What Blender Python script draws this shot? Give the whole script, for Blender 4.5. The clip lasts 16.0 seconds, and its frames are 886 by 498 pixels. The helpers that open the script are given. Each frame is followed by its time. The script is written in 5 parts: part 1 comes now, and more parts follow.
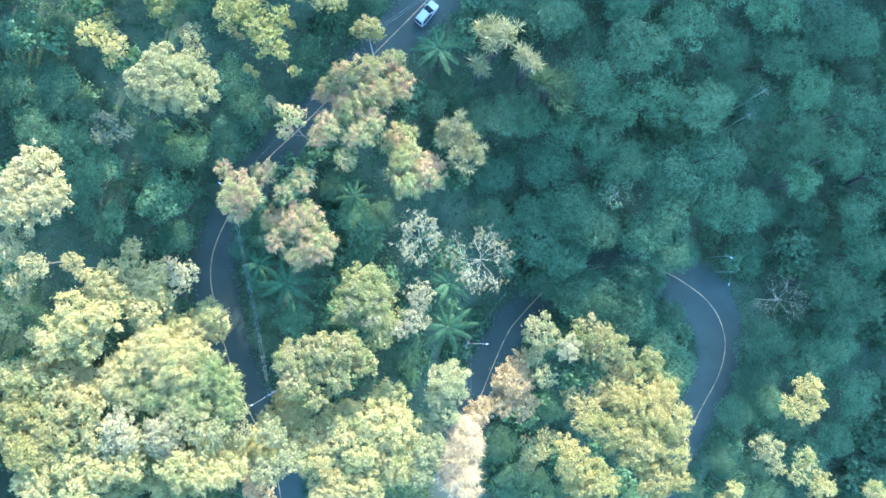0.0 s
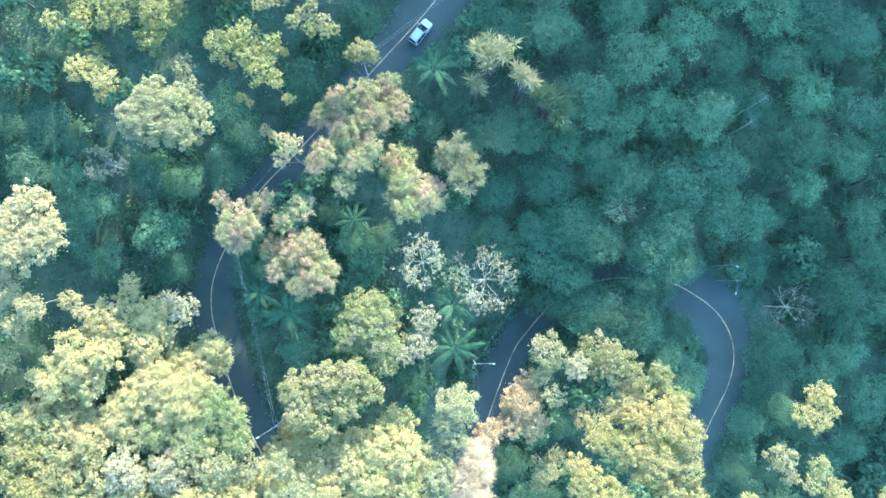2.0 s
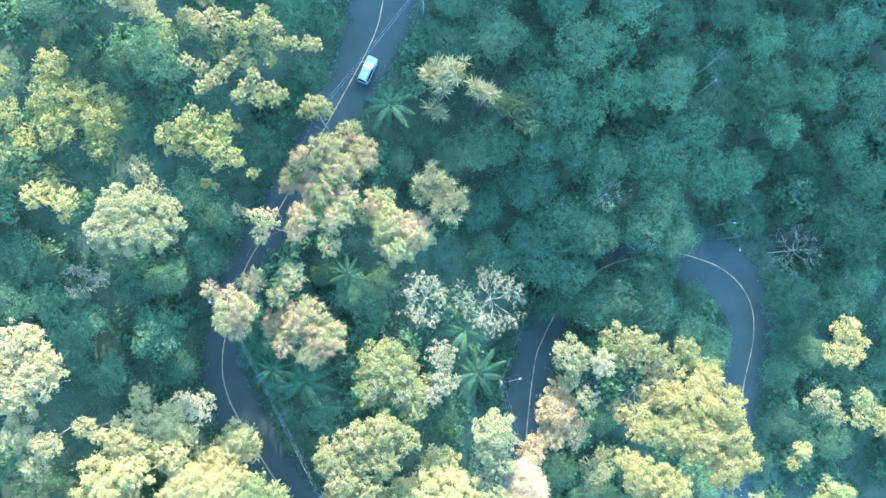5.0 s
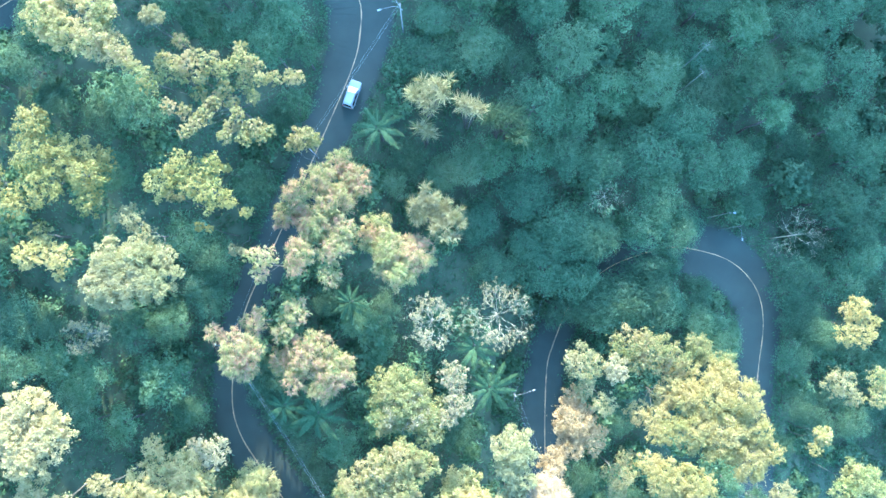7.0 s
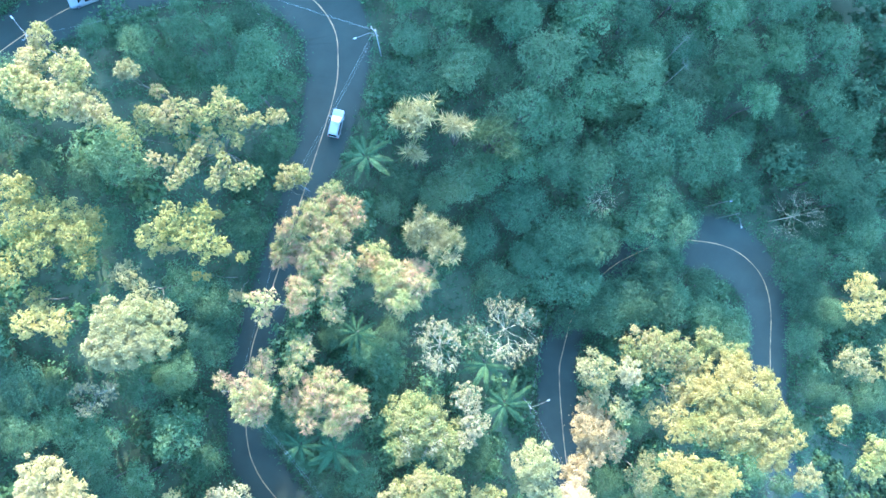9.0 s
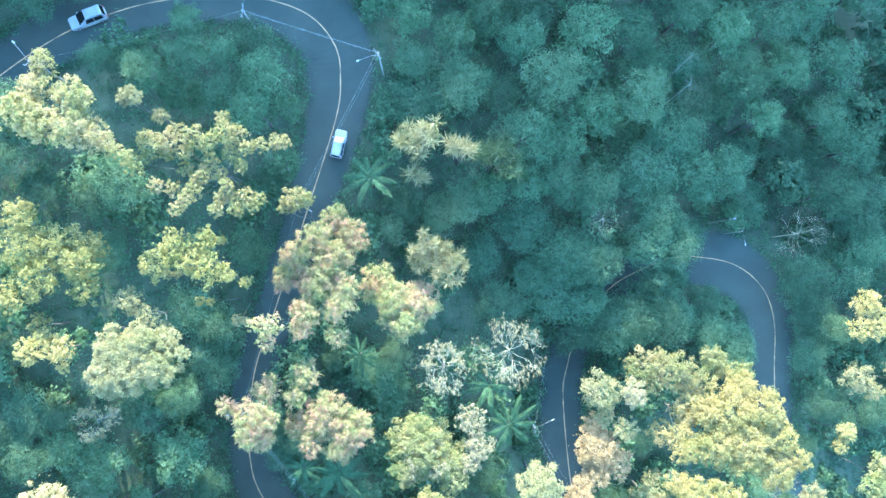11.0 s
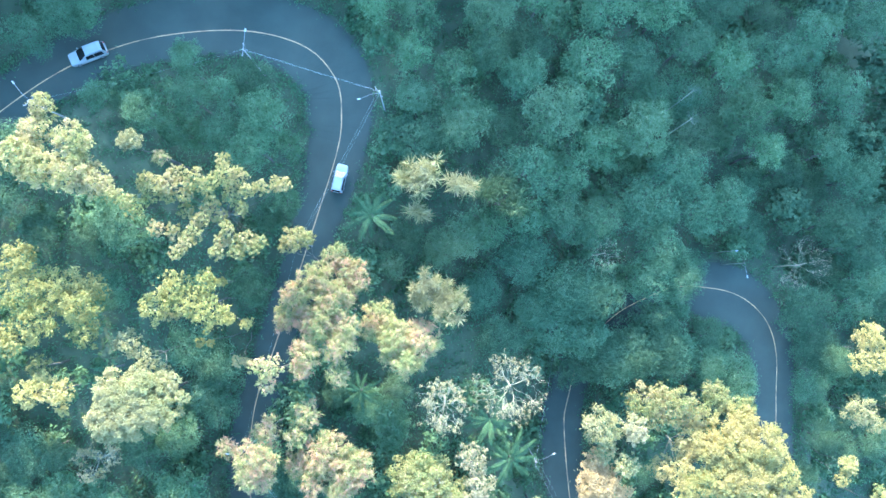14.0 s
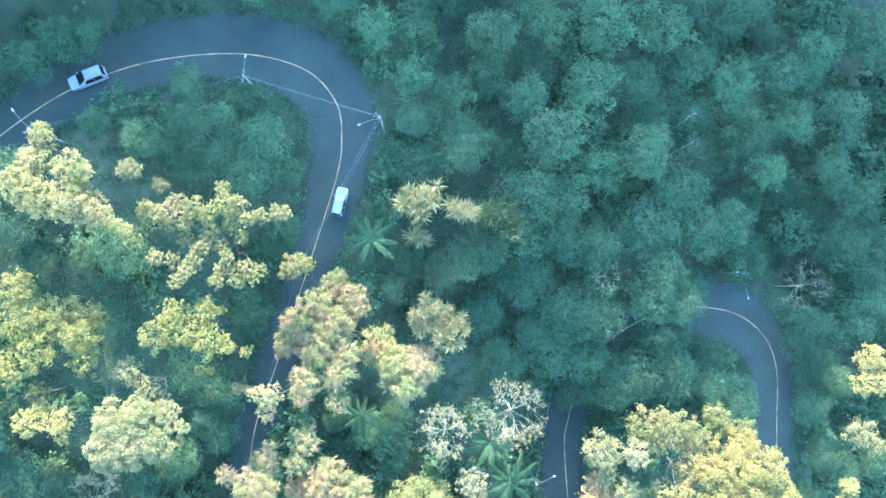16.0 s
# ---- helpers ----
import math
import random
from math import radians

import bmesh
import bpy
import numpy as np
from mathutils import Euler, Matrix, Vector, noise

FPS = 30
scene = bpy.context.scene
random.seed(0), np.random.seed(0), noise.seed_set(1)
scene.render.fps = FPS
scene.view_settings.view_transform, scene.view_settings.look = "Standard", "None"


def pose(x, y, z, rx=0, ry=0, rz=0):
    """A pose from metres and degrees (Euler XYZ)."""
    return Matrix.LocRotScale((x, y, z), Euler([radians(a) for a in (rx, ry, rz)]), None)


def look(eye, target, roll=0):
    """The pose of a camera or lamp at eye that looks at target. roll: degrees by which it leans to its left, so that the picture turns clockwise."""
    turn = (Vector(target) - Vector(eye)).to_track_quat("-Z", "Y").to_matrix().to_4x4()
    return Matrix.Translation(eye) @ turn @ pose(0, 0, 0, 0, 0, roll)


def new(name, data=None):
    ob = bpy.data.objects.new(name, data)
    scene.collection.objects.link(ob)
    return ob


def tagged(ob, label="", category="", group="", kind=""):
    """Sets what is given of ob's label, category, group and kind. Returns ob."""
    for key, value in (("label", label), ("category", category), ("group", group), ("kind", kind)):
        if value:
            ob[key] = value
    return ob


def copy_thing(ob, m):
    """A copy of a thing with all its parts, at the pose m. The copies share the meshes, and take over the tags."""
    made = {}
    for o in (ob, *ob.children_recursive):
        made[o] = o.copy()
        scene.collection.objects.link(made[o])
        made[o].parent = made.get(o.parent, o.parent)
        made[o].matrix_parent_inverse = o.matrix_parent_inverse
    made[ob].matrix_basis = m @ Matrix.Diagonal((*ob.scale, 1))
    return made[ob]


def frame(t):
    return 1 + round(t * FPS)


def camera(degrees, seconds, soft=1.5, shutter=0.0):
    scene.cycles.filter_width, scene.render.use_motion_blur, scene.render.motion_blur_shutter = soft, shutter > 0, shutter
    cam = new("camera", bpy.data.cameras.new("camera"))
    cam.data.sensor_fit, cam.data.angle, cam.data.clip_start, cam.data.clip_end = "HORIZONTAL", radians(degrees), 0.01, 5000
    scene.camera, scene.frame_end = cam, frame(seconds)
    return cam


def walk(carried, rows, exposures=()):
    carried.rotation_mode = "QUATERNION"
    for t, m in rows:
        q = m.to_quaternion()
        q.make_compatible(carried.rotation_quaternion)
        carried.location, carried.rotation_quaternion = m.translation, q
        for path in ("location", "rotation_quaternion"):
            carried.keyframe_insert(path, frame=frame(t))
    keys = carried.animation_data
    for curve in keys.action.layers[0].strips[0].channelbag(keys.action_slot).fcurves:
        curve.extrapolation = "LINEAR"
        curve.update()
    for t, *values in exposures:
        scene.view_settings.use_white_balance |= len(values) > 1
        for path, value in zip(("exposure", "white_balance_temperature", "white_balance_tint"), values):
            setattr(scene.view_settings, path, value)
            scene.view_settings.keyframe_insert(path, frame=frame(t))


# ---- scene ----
cam = camera(71.0, 16.0, soft=1.55)
TILT, LEAN = 2.89, -0.94
# seconds, place, heading
ROWS = [
    (0.0, 0.00, 0.00, 92.25, 0.00),
    (0.5, -0.11, 0.78, 92.03, -0.01),
    (1.0, -0.25, 1.67, 91.74, -0.07),
    (1.5, -0.39, 2.47, 91.44, -0.82),
    (2.0, -0.46, 3.31, 91.10, -2.11),
    (2.5, -0.51, 4.11, 90.86, -4.16),
    (3.0, -0.45, 5.02, 90.64, -6.62),
    (3.5, -0.35, 5.79, 90.40, -8.93),
    (4.0, -0.32, 6.65, 90.18, -11.54),
    (6.5, 0.15, 10.31, 89.04, -20.03),
    (7.0, 0.27, 11.10, 88.84, -21.14),
    (7.5, 0.47, 11.82, 88.66, -22.79),
    (8.0, 0.70, 12.62, 88.49, -24.41),
    (8.5, 0.94, 13.33, 88.38, -25.77),
    (9.0, 1.19, 14.10, 88.26, -27.02),
    (9.4, 1.39, 14.70, 88.22, -27.18),
    (11.5, 2.42, 17.74, 88.06, -27.21),
    (12.0, 2.81, 18.53, 88.05, -27.19),
    (12.5, 3.13, 19.19, 88.04, -27.20),
    (13.0, 3.51, 19.99, 88.04, -27.15),
    (13.5, 3.85, 20.68, 88.01, -27.13),
    (14.0, 4.26, 21.49, 88.03, -27.12),
    (14.5, 4.61, 22.20, 88.02, -27.10),
    (15.0, 5.01, 22.98, 88.03, -27.12),
    (15.5, 5.36, 23.69, 88.04, -27.09),
    (16.0, 5.74, 24.48, 88.00, -27.07),
]
walk(cam, [(t, pose(x, y, z, 0, 0, turn) @ pose(0, 0, 0, TILT) @ pose(0, 0, 0, 0, LEAN)) for t, x, y, z, turn in ROWS], [(0.0, 3.86, 4490, -2), (4.0, 3.97, 4470, -2), (9.0, 4.09, 4480, -2), (16.0, 4.10, 4640, -0.5)])

# ---- light: clear sky, low sun that comes over the added ridge ----
SUN_UP, SUN_WAY = 19.8, Vector((0.342, 0.940, 0))
world = bpy.data.worlds.new("sky")
scene.world = world
world.use_nodes = True
wn = world.node_tree
sky = wn.nodes.new("ShaderNodeTexSky")
sky.sky_type, sky.sun_disc = "NISHITA", False
sky.sun_elevation, sky.sun_rotation = radians(SUN_UP), math.atan2(SUN_WAY.x, SUN_WAY.y)
wn.links.new(sky.outputs[0], wn.nodes["Background"].inputs[0])
wn.nodes["Background"].inputs[1].default_value = 0.15
sun = new("sun", bpy.data.lights.new("sun", "SUN"))
sun.data.energy, sun.data.angle, sun.data.color = 2.6, radians(0.5), (1.0, 0.78, 0.48)
sun.matrix_world = look(SUN_WAY * 50 + Vector((0, 0, 50 * math.tan(radians(SUN_UP)) * SUN_WAY.length)), (0, 0, 0))

# ---- materials ----
def material(name, rough=0.8):
    m = bpy.data.materials.new(name)
    m.use_nodes = True
    b = m.node_tree.nodes["Principled BSDF"]
    b.inputs["Roughness"].default_value = rough
    return m, m.node_tree.nodes, m.node_tree.links, b


def ramp(nodes, stops):
    r = nodes.new("ShaderNodeValToRGB")
    while len(r.color_ramp.elements) < len(stops):
        r.color_ramp.elements.new(0.5)
    for e, (p, c) in zip(r.color_ramp.elements, stops):
        e.position, e.color = p, (*c, 1)
    return r


def noise_node(nodes, links, scale, detail=3.0, coords="Object"):
    tc = nodes.new("ShaderNodeTexCoord")
    n = nodes.new("ShaderNodeTexNoise")
    n.inputs["Scale"].default_value, n.inputs["Detail"].default_value = scale, detail
    links.new(tc.outputs[coords], n.inputs["Vector"])
    return n


def leaf_material(name, dark, mid, light, tip=None, through_light=0.35, patch=0.25, own=0.6, drift=1.5, spread=0.13):
    """Leaves: every leaf its own tone, and drifts of tone across the crown; light shines through."""
    m, nodes, links, b = material(name, 0.7)
    geo = nodes.new("ShaderNodeNewGeometry")
    info = nodes.new("ShaderNodeObjectInfo")
    n = noise_node(nodes, links, patch, 2.0)
    mix = nodes.new("ShaderNodeMath")
    mix.operation = "MULTIPLY_ADD"
    links.new(geo.outputs["Random Per Island"], mix.inputs[0])
    mix.inputs[1].default_value = own
    sub = nodes.new("ShaderNodeMath")
    sub.operation = "MULTIPLY_ADD"
    links.new(n.outputs[0], sub.inputs[0])
    sub.inputs[1].default_value, sub.inputs[2].default_value = drift, 0.45 - own / 2 - drift / 2
    links.new(sub.outputs[0], mix.inputs[2])
    stops = [(0.05, dark), (0.40, mid), (0.62, light), (0.76, tip)] if tip else [(0.05, dark), (0.45, mid), (0.8, light)]
    r = ramp(nodes, stops)
    links.new(mix.outputs[0], r.inputs[0])
    hsv = nodes.new("ShaderNodeHueSaturation")
    val = nodes.new("ShaderNodeMapRange")
    val.inputs["To Min"].default_value, val.inputs["To Max"].default_value = 1 - spread, 1 + spread
    links.new(info.outputs["Random"], val.inputs["Value"])
    links.new(val.outputs[0], hsv.inputs["Value"])
    links.new(r.outputs[0], hsv.inputs["Color"])
    links.new(hsv.outputs[0], b.inputs["Base Color"])
    b.inputs["Specular IOR Level"].default_value = 0.15
    tr = nodes.new("ShaderNodeBsdfTranslucent")
    links.new(hsv.outputs[0], tr.inputs[0])
    ms = nodes.new("ShaderNodeMixShader")
    ms.inputs[0].default_value = through_light
    links.new(b.outputs[0], ms.inputs[1])
    links.new(tr.outputs[0], ms.inputs[2])
    links.new(ms.outputs[0], nodes["Material Output"].inputs[0])
    return m


def mottled(name, low, high, scale, rough, bump=0.0, fine=None):
    m, nodes, links, b = material(name, rough)
    n = noise_node(nodes, links, scale, 6.0)
    r = ramp(nodes, [(0.3, low), (0.7, high)])
    links.new(n.outputs[0], r.inputs[0])
    links.new(r.outputs[0], b.inputs["Base Color"])
    if bump:
        f = noise_node(nodes, links, fine or scale * 12, 4.0)
        bp = nodes.new("ShaderNodeBump")
        bp.inputs["Strength"].default_value, bp.inputs["Distance"].default_value = bump, 0.05
        links.new(f.outputs[0], bp.inputs["Height"])
        links.new(bp.outputs[0], b.inputs["Normal"])
    return m


LEAF = {
    "cream": leaf_material("pale_cream_leaves", (0.156, 0.176, 0.059), (0.247, 0.226, 0.083), (0.279, 0.239, 0.098), (0.313, 0.244, 0.118), through_light=0.52),
    "ivory": leaf_material("ivory_leaves", (0.245, 0.222, 0.093), (0.339, 0.284, 0.124), (0.378, 0.306, 0.145), through_light=0.52),
    "gold": leaf_material("golden_leaves", (0.150, 0.167, 0.051), (0.249, 0.220, 0.067), (0.293, 0.254, 0.088), through_light=0.52),
    "yellow": leaf_material("yellow_green_leaves", (0.218, 0.211, 0.070), (0.308, 0.254, 0.084), (0.321, 0.254, 0.101), through_light=0.52),
    "lime": leaf_material("lime_leaves", (0.231, 0.230, 0.081), (0.348, 0.293, 0.111), (0.382, 0.293, 0.122), through_light=0.52),
    "sage": leaf_material("sage_leaves", (0.183, 0.187, 0.079), (0.244, 0.222, 0.098), (0.276, 0.238, 0.114), through_light=0.52),
    "pink": leaf_material("reddish_leaves", (0.153, 0.186, 0.067), (0.241, 0.231, 0.089), (0.312, 0.240, 0.117), (0.391, 0.224, 0.138), through_light=0.52),
    "blush": leaf_material("blush_leaves", (0.293, 0.222, 0.101), (0.378, 0.270, 0.127), (0.444, 0.320, 0.160), through_light=0.52),
    "blossom": leaf_material("white_blossom", (0.301, 0.223, 0.118), (0.396, 0.293, 0.160), (0.505, 0.385, 0.228), through_light=0.5),
    "green": leaf_material("green_leaves", (0.140, 0.174, 0.062), (0.236, 0.229, 0.084), (0.285, 0.249, 0.107), through_light=0.52),
    "straw": leaf_material("straw_leaves", (0.172, 0.193, 0.084), (0.251, 0.239, 0.116), (0.344, 0.304, 0.163), through_light=0.5),
    "ash": leaf_material("ashen_leaves", (0.218, 0.201, 0.095), (0.281, 0.242, 0.124), (0.332, 0.279, 0.160), through_light=0.5),
    "forest": leaf_material("forest_leaves", (0.058, 0.100, 0.050), (0.095, 0.150, 0.078), (0.132, 0.190, 0.104), through_light=0.6, spread=0.22),
    "moss": leaf_material("moss_green_leaves", (0.068, 0.118, 0.055), (0.108, 0.168, 0.082), (0.150, 0.212, 0.112), through_light=0.6, spread=0.22),
    "olive": leaf_material("olive_leaves", (0.078, 0.122, 0.062), (0.122, 0.178, 0.090), (0.168, 0.220, 0.122), through_light=0.6, spread=0.22),
    "palm": leaf_material("palm_leaves", (0.042, 0.078, 0.034), (0.065, 0.110, 0.047), (0.088, 0.138, 0.062)),
    "under": leaf_material("undergrowth_leaves", (0.048, 0.088, 0.040), (0.076, 0.132, 0.060), (0.110, 0.172, 0.084), through_light=0.5, patch=0.12),
}
BARK = mottled("grey_bark", (0.04, 0.036, 0.03), (0.10, 0.09, 0.072), 1.2, 0.9, 0.6, 9.0)
GREY_BARK = mottled("weathered_wood", (0.090, 0.100, 0.070), (0.175, 0.188, 0.135), 1.5, 0.9, 0.4, 10.0)
PALE_BARK = mottled("bleached_wood", (0.205, 0.182, 0.112), (0.350, 0.312, 0.195), 1.5, 0.85, 0.4, 10.0)
SOIL = mottled("forest_floor", (0.030, 0.042, 0.020), (0.060, 0.076, 0.036), 0.35, 0.95, 0.8, 3.0)
ASPHALT = mottled("asphalt", (0.0205, 0.0285, 0.0192), (0.034, 0.0435, 0.0302), 0.22, 0.85, 0.3, 30.0)
VERGE = mottled("mossy_verge", (0.022, 0.034, 0.017), (0.05, 0.058, 0.034), 0.9, 0.95, 0.5, 14.0)
PAINT = mottled("worn_road_paint", (0.13, 0.088, 0.050), (0.47, 0.29, 0.13), 0.7, 0.7, 0.1)
CONCRETE = mottled("pole_concrete", (0.15, 0.148, 0.14), (0.23, 0.226, 0.215), 1.5, 0.8, 0.2)
STEEL = mottled("galvanised_steel", (0.11, 0.115, 0.115), (0.18, 0.185, 0.185), 3.0, 0.45)
WIRE = mottled("cable_aluminium", (0.22, 0.23, 0.23), (0.30, 0.31, 0.31), 2.0, 0.5)
BODY = mottled("white_car_paint", (0.26, 0.265, 0.26), (0.31, 0.315, 0.31), 0.8, 0.25)
RUBBER = mottled("tyre_rubber", (0.015, 0.015, 0.016), (0.03, 0.03, 0.032), 6.0, 0.8)
GLASS, _, _, gb = material("tinted_car_glass", 0.06)
gb.inputs["Base Color"].default_value = (0.012, 0.014, 0.016, 1)
LENS, _, _, gl = material("lamp_cover", 0.25)
gl.inputs["Base Color"].default_value = (0.30, 0.31, 0.31, 1)
RED, _, _, gr = material("tail_light_red", 0.25)
gr.inputs["Base Color"].default_value = (0.35, 0.02, 0.02, 1)


# ---- mesh tools ----
def mesh_of(name, verts, faces, mat, smooth=False):
    """One mesh from arrays of places and of equal-sided faces."""
    me = bpy.data.meshes.new(name)
    verts, faces = np.asarray(verts, np.float32), np.asarray(faces, np.int32)
    k = faces.shape[1]
    me.vertices.add(len(verts))
    me.vertices.foreach_set("co", verts.ravel())
    me.loops.add(faces.size)
    me.loops.foreach_set("vertex_index", faces.ravel())
    me.polygons.add(len(faces))
    me.polygons.foreach_set("loop_start", np.arange(0, faces.size, k, dtype=np.int32))
    me.polygons.foreach_set("use_smooth", np.full(len(faces), smooth))
    me.update(calc_edges=True)
    me.materials.append(mat)
    return me


def thing(name, x, y, z, label, category, group="", kind="", turn=0.0):
    ob = new(name)
    ob.empty_display_size = 0.5
    ob.matrix_basis = pose(x, y, z, 0, 0, turn)
    return tagged(ob, label, category, group, kind)


def part(name, me, parent, label=""):
    if isinstance(me, tuple):
        bm, mat = me
        me = bpy.data.meshes.new(name)
        bm.to_mesh(me)
        bm.free()
        me.materials.append(mat)
    ob = new(name, me)
    ob.parent = parent
    return tagged(ob, label)


def tube(points, radii, sides=7):
    """Arrays of a tapered tube along points."""
    pts = [Vector(p) for p in points]
    verts, faces = [], []
    for i, p in enumerate(pts):
        way = (pts[min(i + 1, len(pts) - 1)] - pts[max(i - 1, 0)]).normalized()
        a = way.orthogonal().normalized()
        b = way.cross(a)
        for k in range(sides):
            q = 2 * math.pi * k / sides
            verts.append(p + (a * math.cos(q) + b * math.sin(q)) * radii[i])
    for i in range(len(pts) - 1):
        for k in range(sides):
            k2 = (k + 1) % sides
            faces.append((i * sides + k, i * sides + k2, (i + 1) * sides + k2, (i + 1) * sides + k))
    return [tuple(v) for v in verts], faces


def joined(pieces):
    verts, faces = [], []
    for v, f in pieces:
        n = len(verts)
        verts += v
        faces += [tuple(i + n for i in q) for q in f]
    return verts, faces


def leaf_blades(centre, normal, spin, length, width, fold=0.25):
    """Two-sided folded leaf blades, four corners each."""
    n = normal / np.linalg.norm(normal, axis=1, keepdims=True)
    a = np.cross(n, spin)
    a /= np.linalg.norm(a, axis=1, keepdims=True) + 1e-9
    b = np.cross(n, a)
    L, W = length[:, None], width[:, None]
    quad = np.stack([centre - a * L * 0.5, centre + b * W * 0.5 + n * W * fold, centre + a * L * 0.5 - n * L * 0.12, centre - b * W * 0.5 + n * W * fold], 1)
    verts = quad.reshape(-1, 3)
    i = np.arange(len(centre), dtype=np.int32)[:, None] * 4
    faces = np.concatenate([i + np.array([[0, 1, 2]]), i + np.array([[0, 2, 3]])], 0)
    return verts, faces


def leaf_points(centre, normal, spin, length, width):
    """Plain pointed leaves, one triangle each."""
    n = normal / np.linalg.norm(normal, axis=1, keepdims=True)
    a = np.cross(n, spin)
    a /= np.linalg.norm(a, axis=1, keepdims=True) + 1e-9
    b = np.cross(n, a)
    L, W = length[:, None], width[:, None]
    verts = np.stack([centre - a * L * 0.4 + b * W * 0.5, centre - a * L * 0.4 - b * W * 0.5, centre + a * L * 0.7 - n * L * 0.1], 1).reshape(-1, 3)
    return verts, np.arange(len(centre) * 3, dtype=np.int32).reshape(-1, 3)


def crown_leaves(lobes, rng, clumps, per, size, narrow, spread, below=-0.25, flat=0.8):
    """Leaves of a crown: clumps of blades on the skins of rounded lobes (x, y, z of the top, radius)."""
    centres, normals = [], []
    for x, y, top, r in lobes:
        count = max(6, int(clumps * 2 * math.pi * r * r * rng.uniform(0.85, 1.1)))
        d = rng.normal(size=(count * 2, 3))
        d /= np.linalg.norm(d, axis=1, keepdims=True)
        d = d[d[:, 2] > below][:count]
        waves = rng.normal(size=(5, 3)) * 2.6
        uneven = 1 + 0.09 * np.sin(d @ waves.T + rng.uniform(0, 6, 5)).sum(1) * 0.8
        reach = r * uneven * rng.uniform(0.55, 1.1, len(d)) ** 0.7
        c = np.array([x, y, top - r * flat]) + d * reach[:, None] * np.array([1, 1, flat])
        rc = rng.uniform(0.6, 1.25, len(d)) * spread
        off = rng.normal(size=(len(d), per, 3)) * rc[:, None, None] * np.array([0.62, 0.62, 0.42])
        centres.append((c[:, None, :] + off).reshape(-1, 3))
        out = d[:, None, :] * 0.55 + off / (rc[:, None, None] + 1e-6) * 0.5 + np.array([0, 0, 0.45]) + rng.normal(size=off.shape) * 0.38
        normals.append(out.reshape(-1, 3))
    c, n = np.concatenate(centres), np.concatenate(normals)
    k = len(c)
    ln = rng.uniform(0.65, 1.3, k) * size
    return leaf_points(c, n, rng.normal(size=(k, 3)), ln, ln * rng.uniform(0.8, 1.2, k) * narrow)


def limbs(lobes, height, rng, thick):
    """Trunk and limbs that carry the lobes; the base is at the origin."""
    mx = sum(l[0] for l in lobes) / len(lobes)
    my = sum(l[1] for l in lobes) / len(lobes)
    fork = Vector((mx * 0.5, my * 0.5, height * 0.5))
    mid = Vector((mx * 0.25 + rng.uniform(-0.3, 0.3), my * 0.25 + rng.uniform(-0.3, 0.3), height * 0.25))
    pieces = [tube([(0, 0, -0.4), (0, 0, 0.2), mid, fork], [thick * 1.5, thick * 1.15, thick * 0.9, thick * 0.7], 8)]
    for x, y, top, r in lobes:
        end = Vector((x, y, top - r * 0.75))
        knee = fork.lerp(end, 0.5) + Vector((rng.uniform(-0.4, 0.4), rng.uniform(-0.4, 0.4), -0.06 * (end - fork).length))
        pieces.append(tube([fork - Vector((0, 0, 0.2)), knee, end], [thick * 0.42, thick * 0.26, thick * 0.07], 5))
        for _ in range(3):
            q = rng.uniform(0, 6.28)
            tip = end + Vector((math.cos(q) * r * 0.5, math.sin(q) * r * 0.5, rng.uniform(0.0, 0.35) * r))
            pieces.append(tube([knee.lerp(end, rng.uniform(0.3, 0.9)), end.lerp(tip, 0.5) + Vector((0, 0, 0.1 * r)), tip], [thick * 0.2, thick * 0.13, thick * 0.04], 3))
    return joined(pieces)


# ---- the road: centre line from the upper bend down to the lower bend; x, y, z, width to its left and right ----
ROAD_UP = [
    (-95, 40, 11.0, 3.2, 3.2), (-62, 58, 8.0, 3.2, 3.2), (-45, 65, 6.4, 3.4, 3.3), (-29.9, 69.1, 5.0, 4.0, 3.4), (-19.3, 69.3, 4.2, 4.8, 3.4),
    (-10.4, 67.4, 3.3, 5.4, 3.4), (-2.1, 63.7, 2.5, 5.6, 3.8), (3.5, 58.6, 1.6, 5.4, 4.6), (5.0, 53.0, 0.8, 4.8, 5.0), (3.4, 48.4, 0.2, 4.4, 4.8),
    (0.4, 44.1, -0.5, 4.0, 4.2), (-7.6, 36.0, -1.3, 3.4, 3.0), (-20.0, 23.7, -2.3, 2.9, 2.6), (-26.8, 17.0, -2.8, 3.6, 2.8), (-31.6, 9.5, -3.5, 3.8, 2.8),
    (-33.8, 4.5, -4.0, 3.8, 2.8), (-34.3, 0.5, -4.4, 3.8, 2.8), (-33.8, -3.4, -4.8, 3.8, 2.8),
]
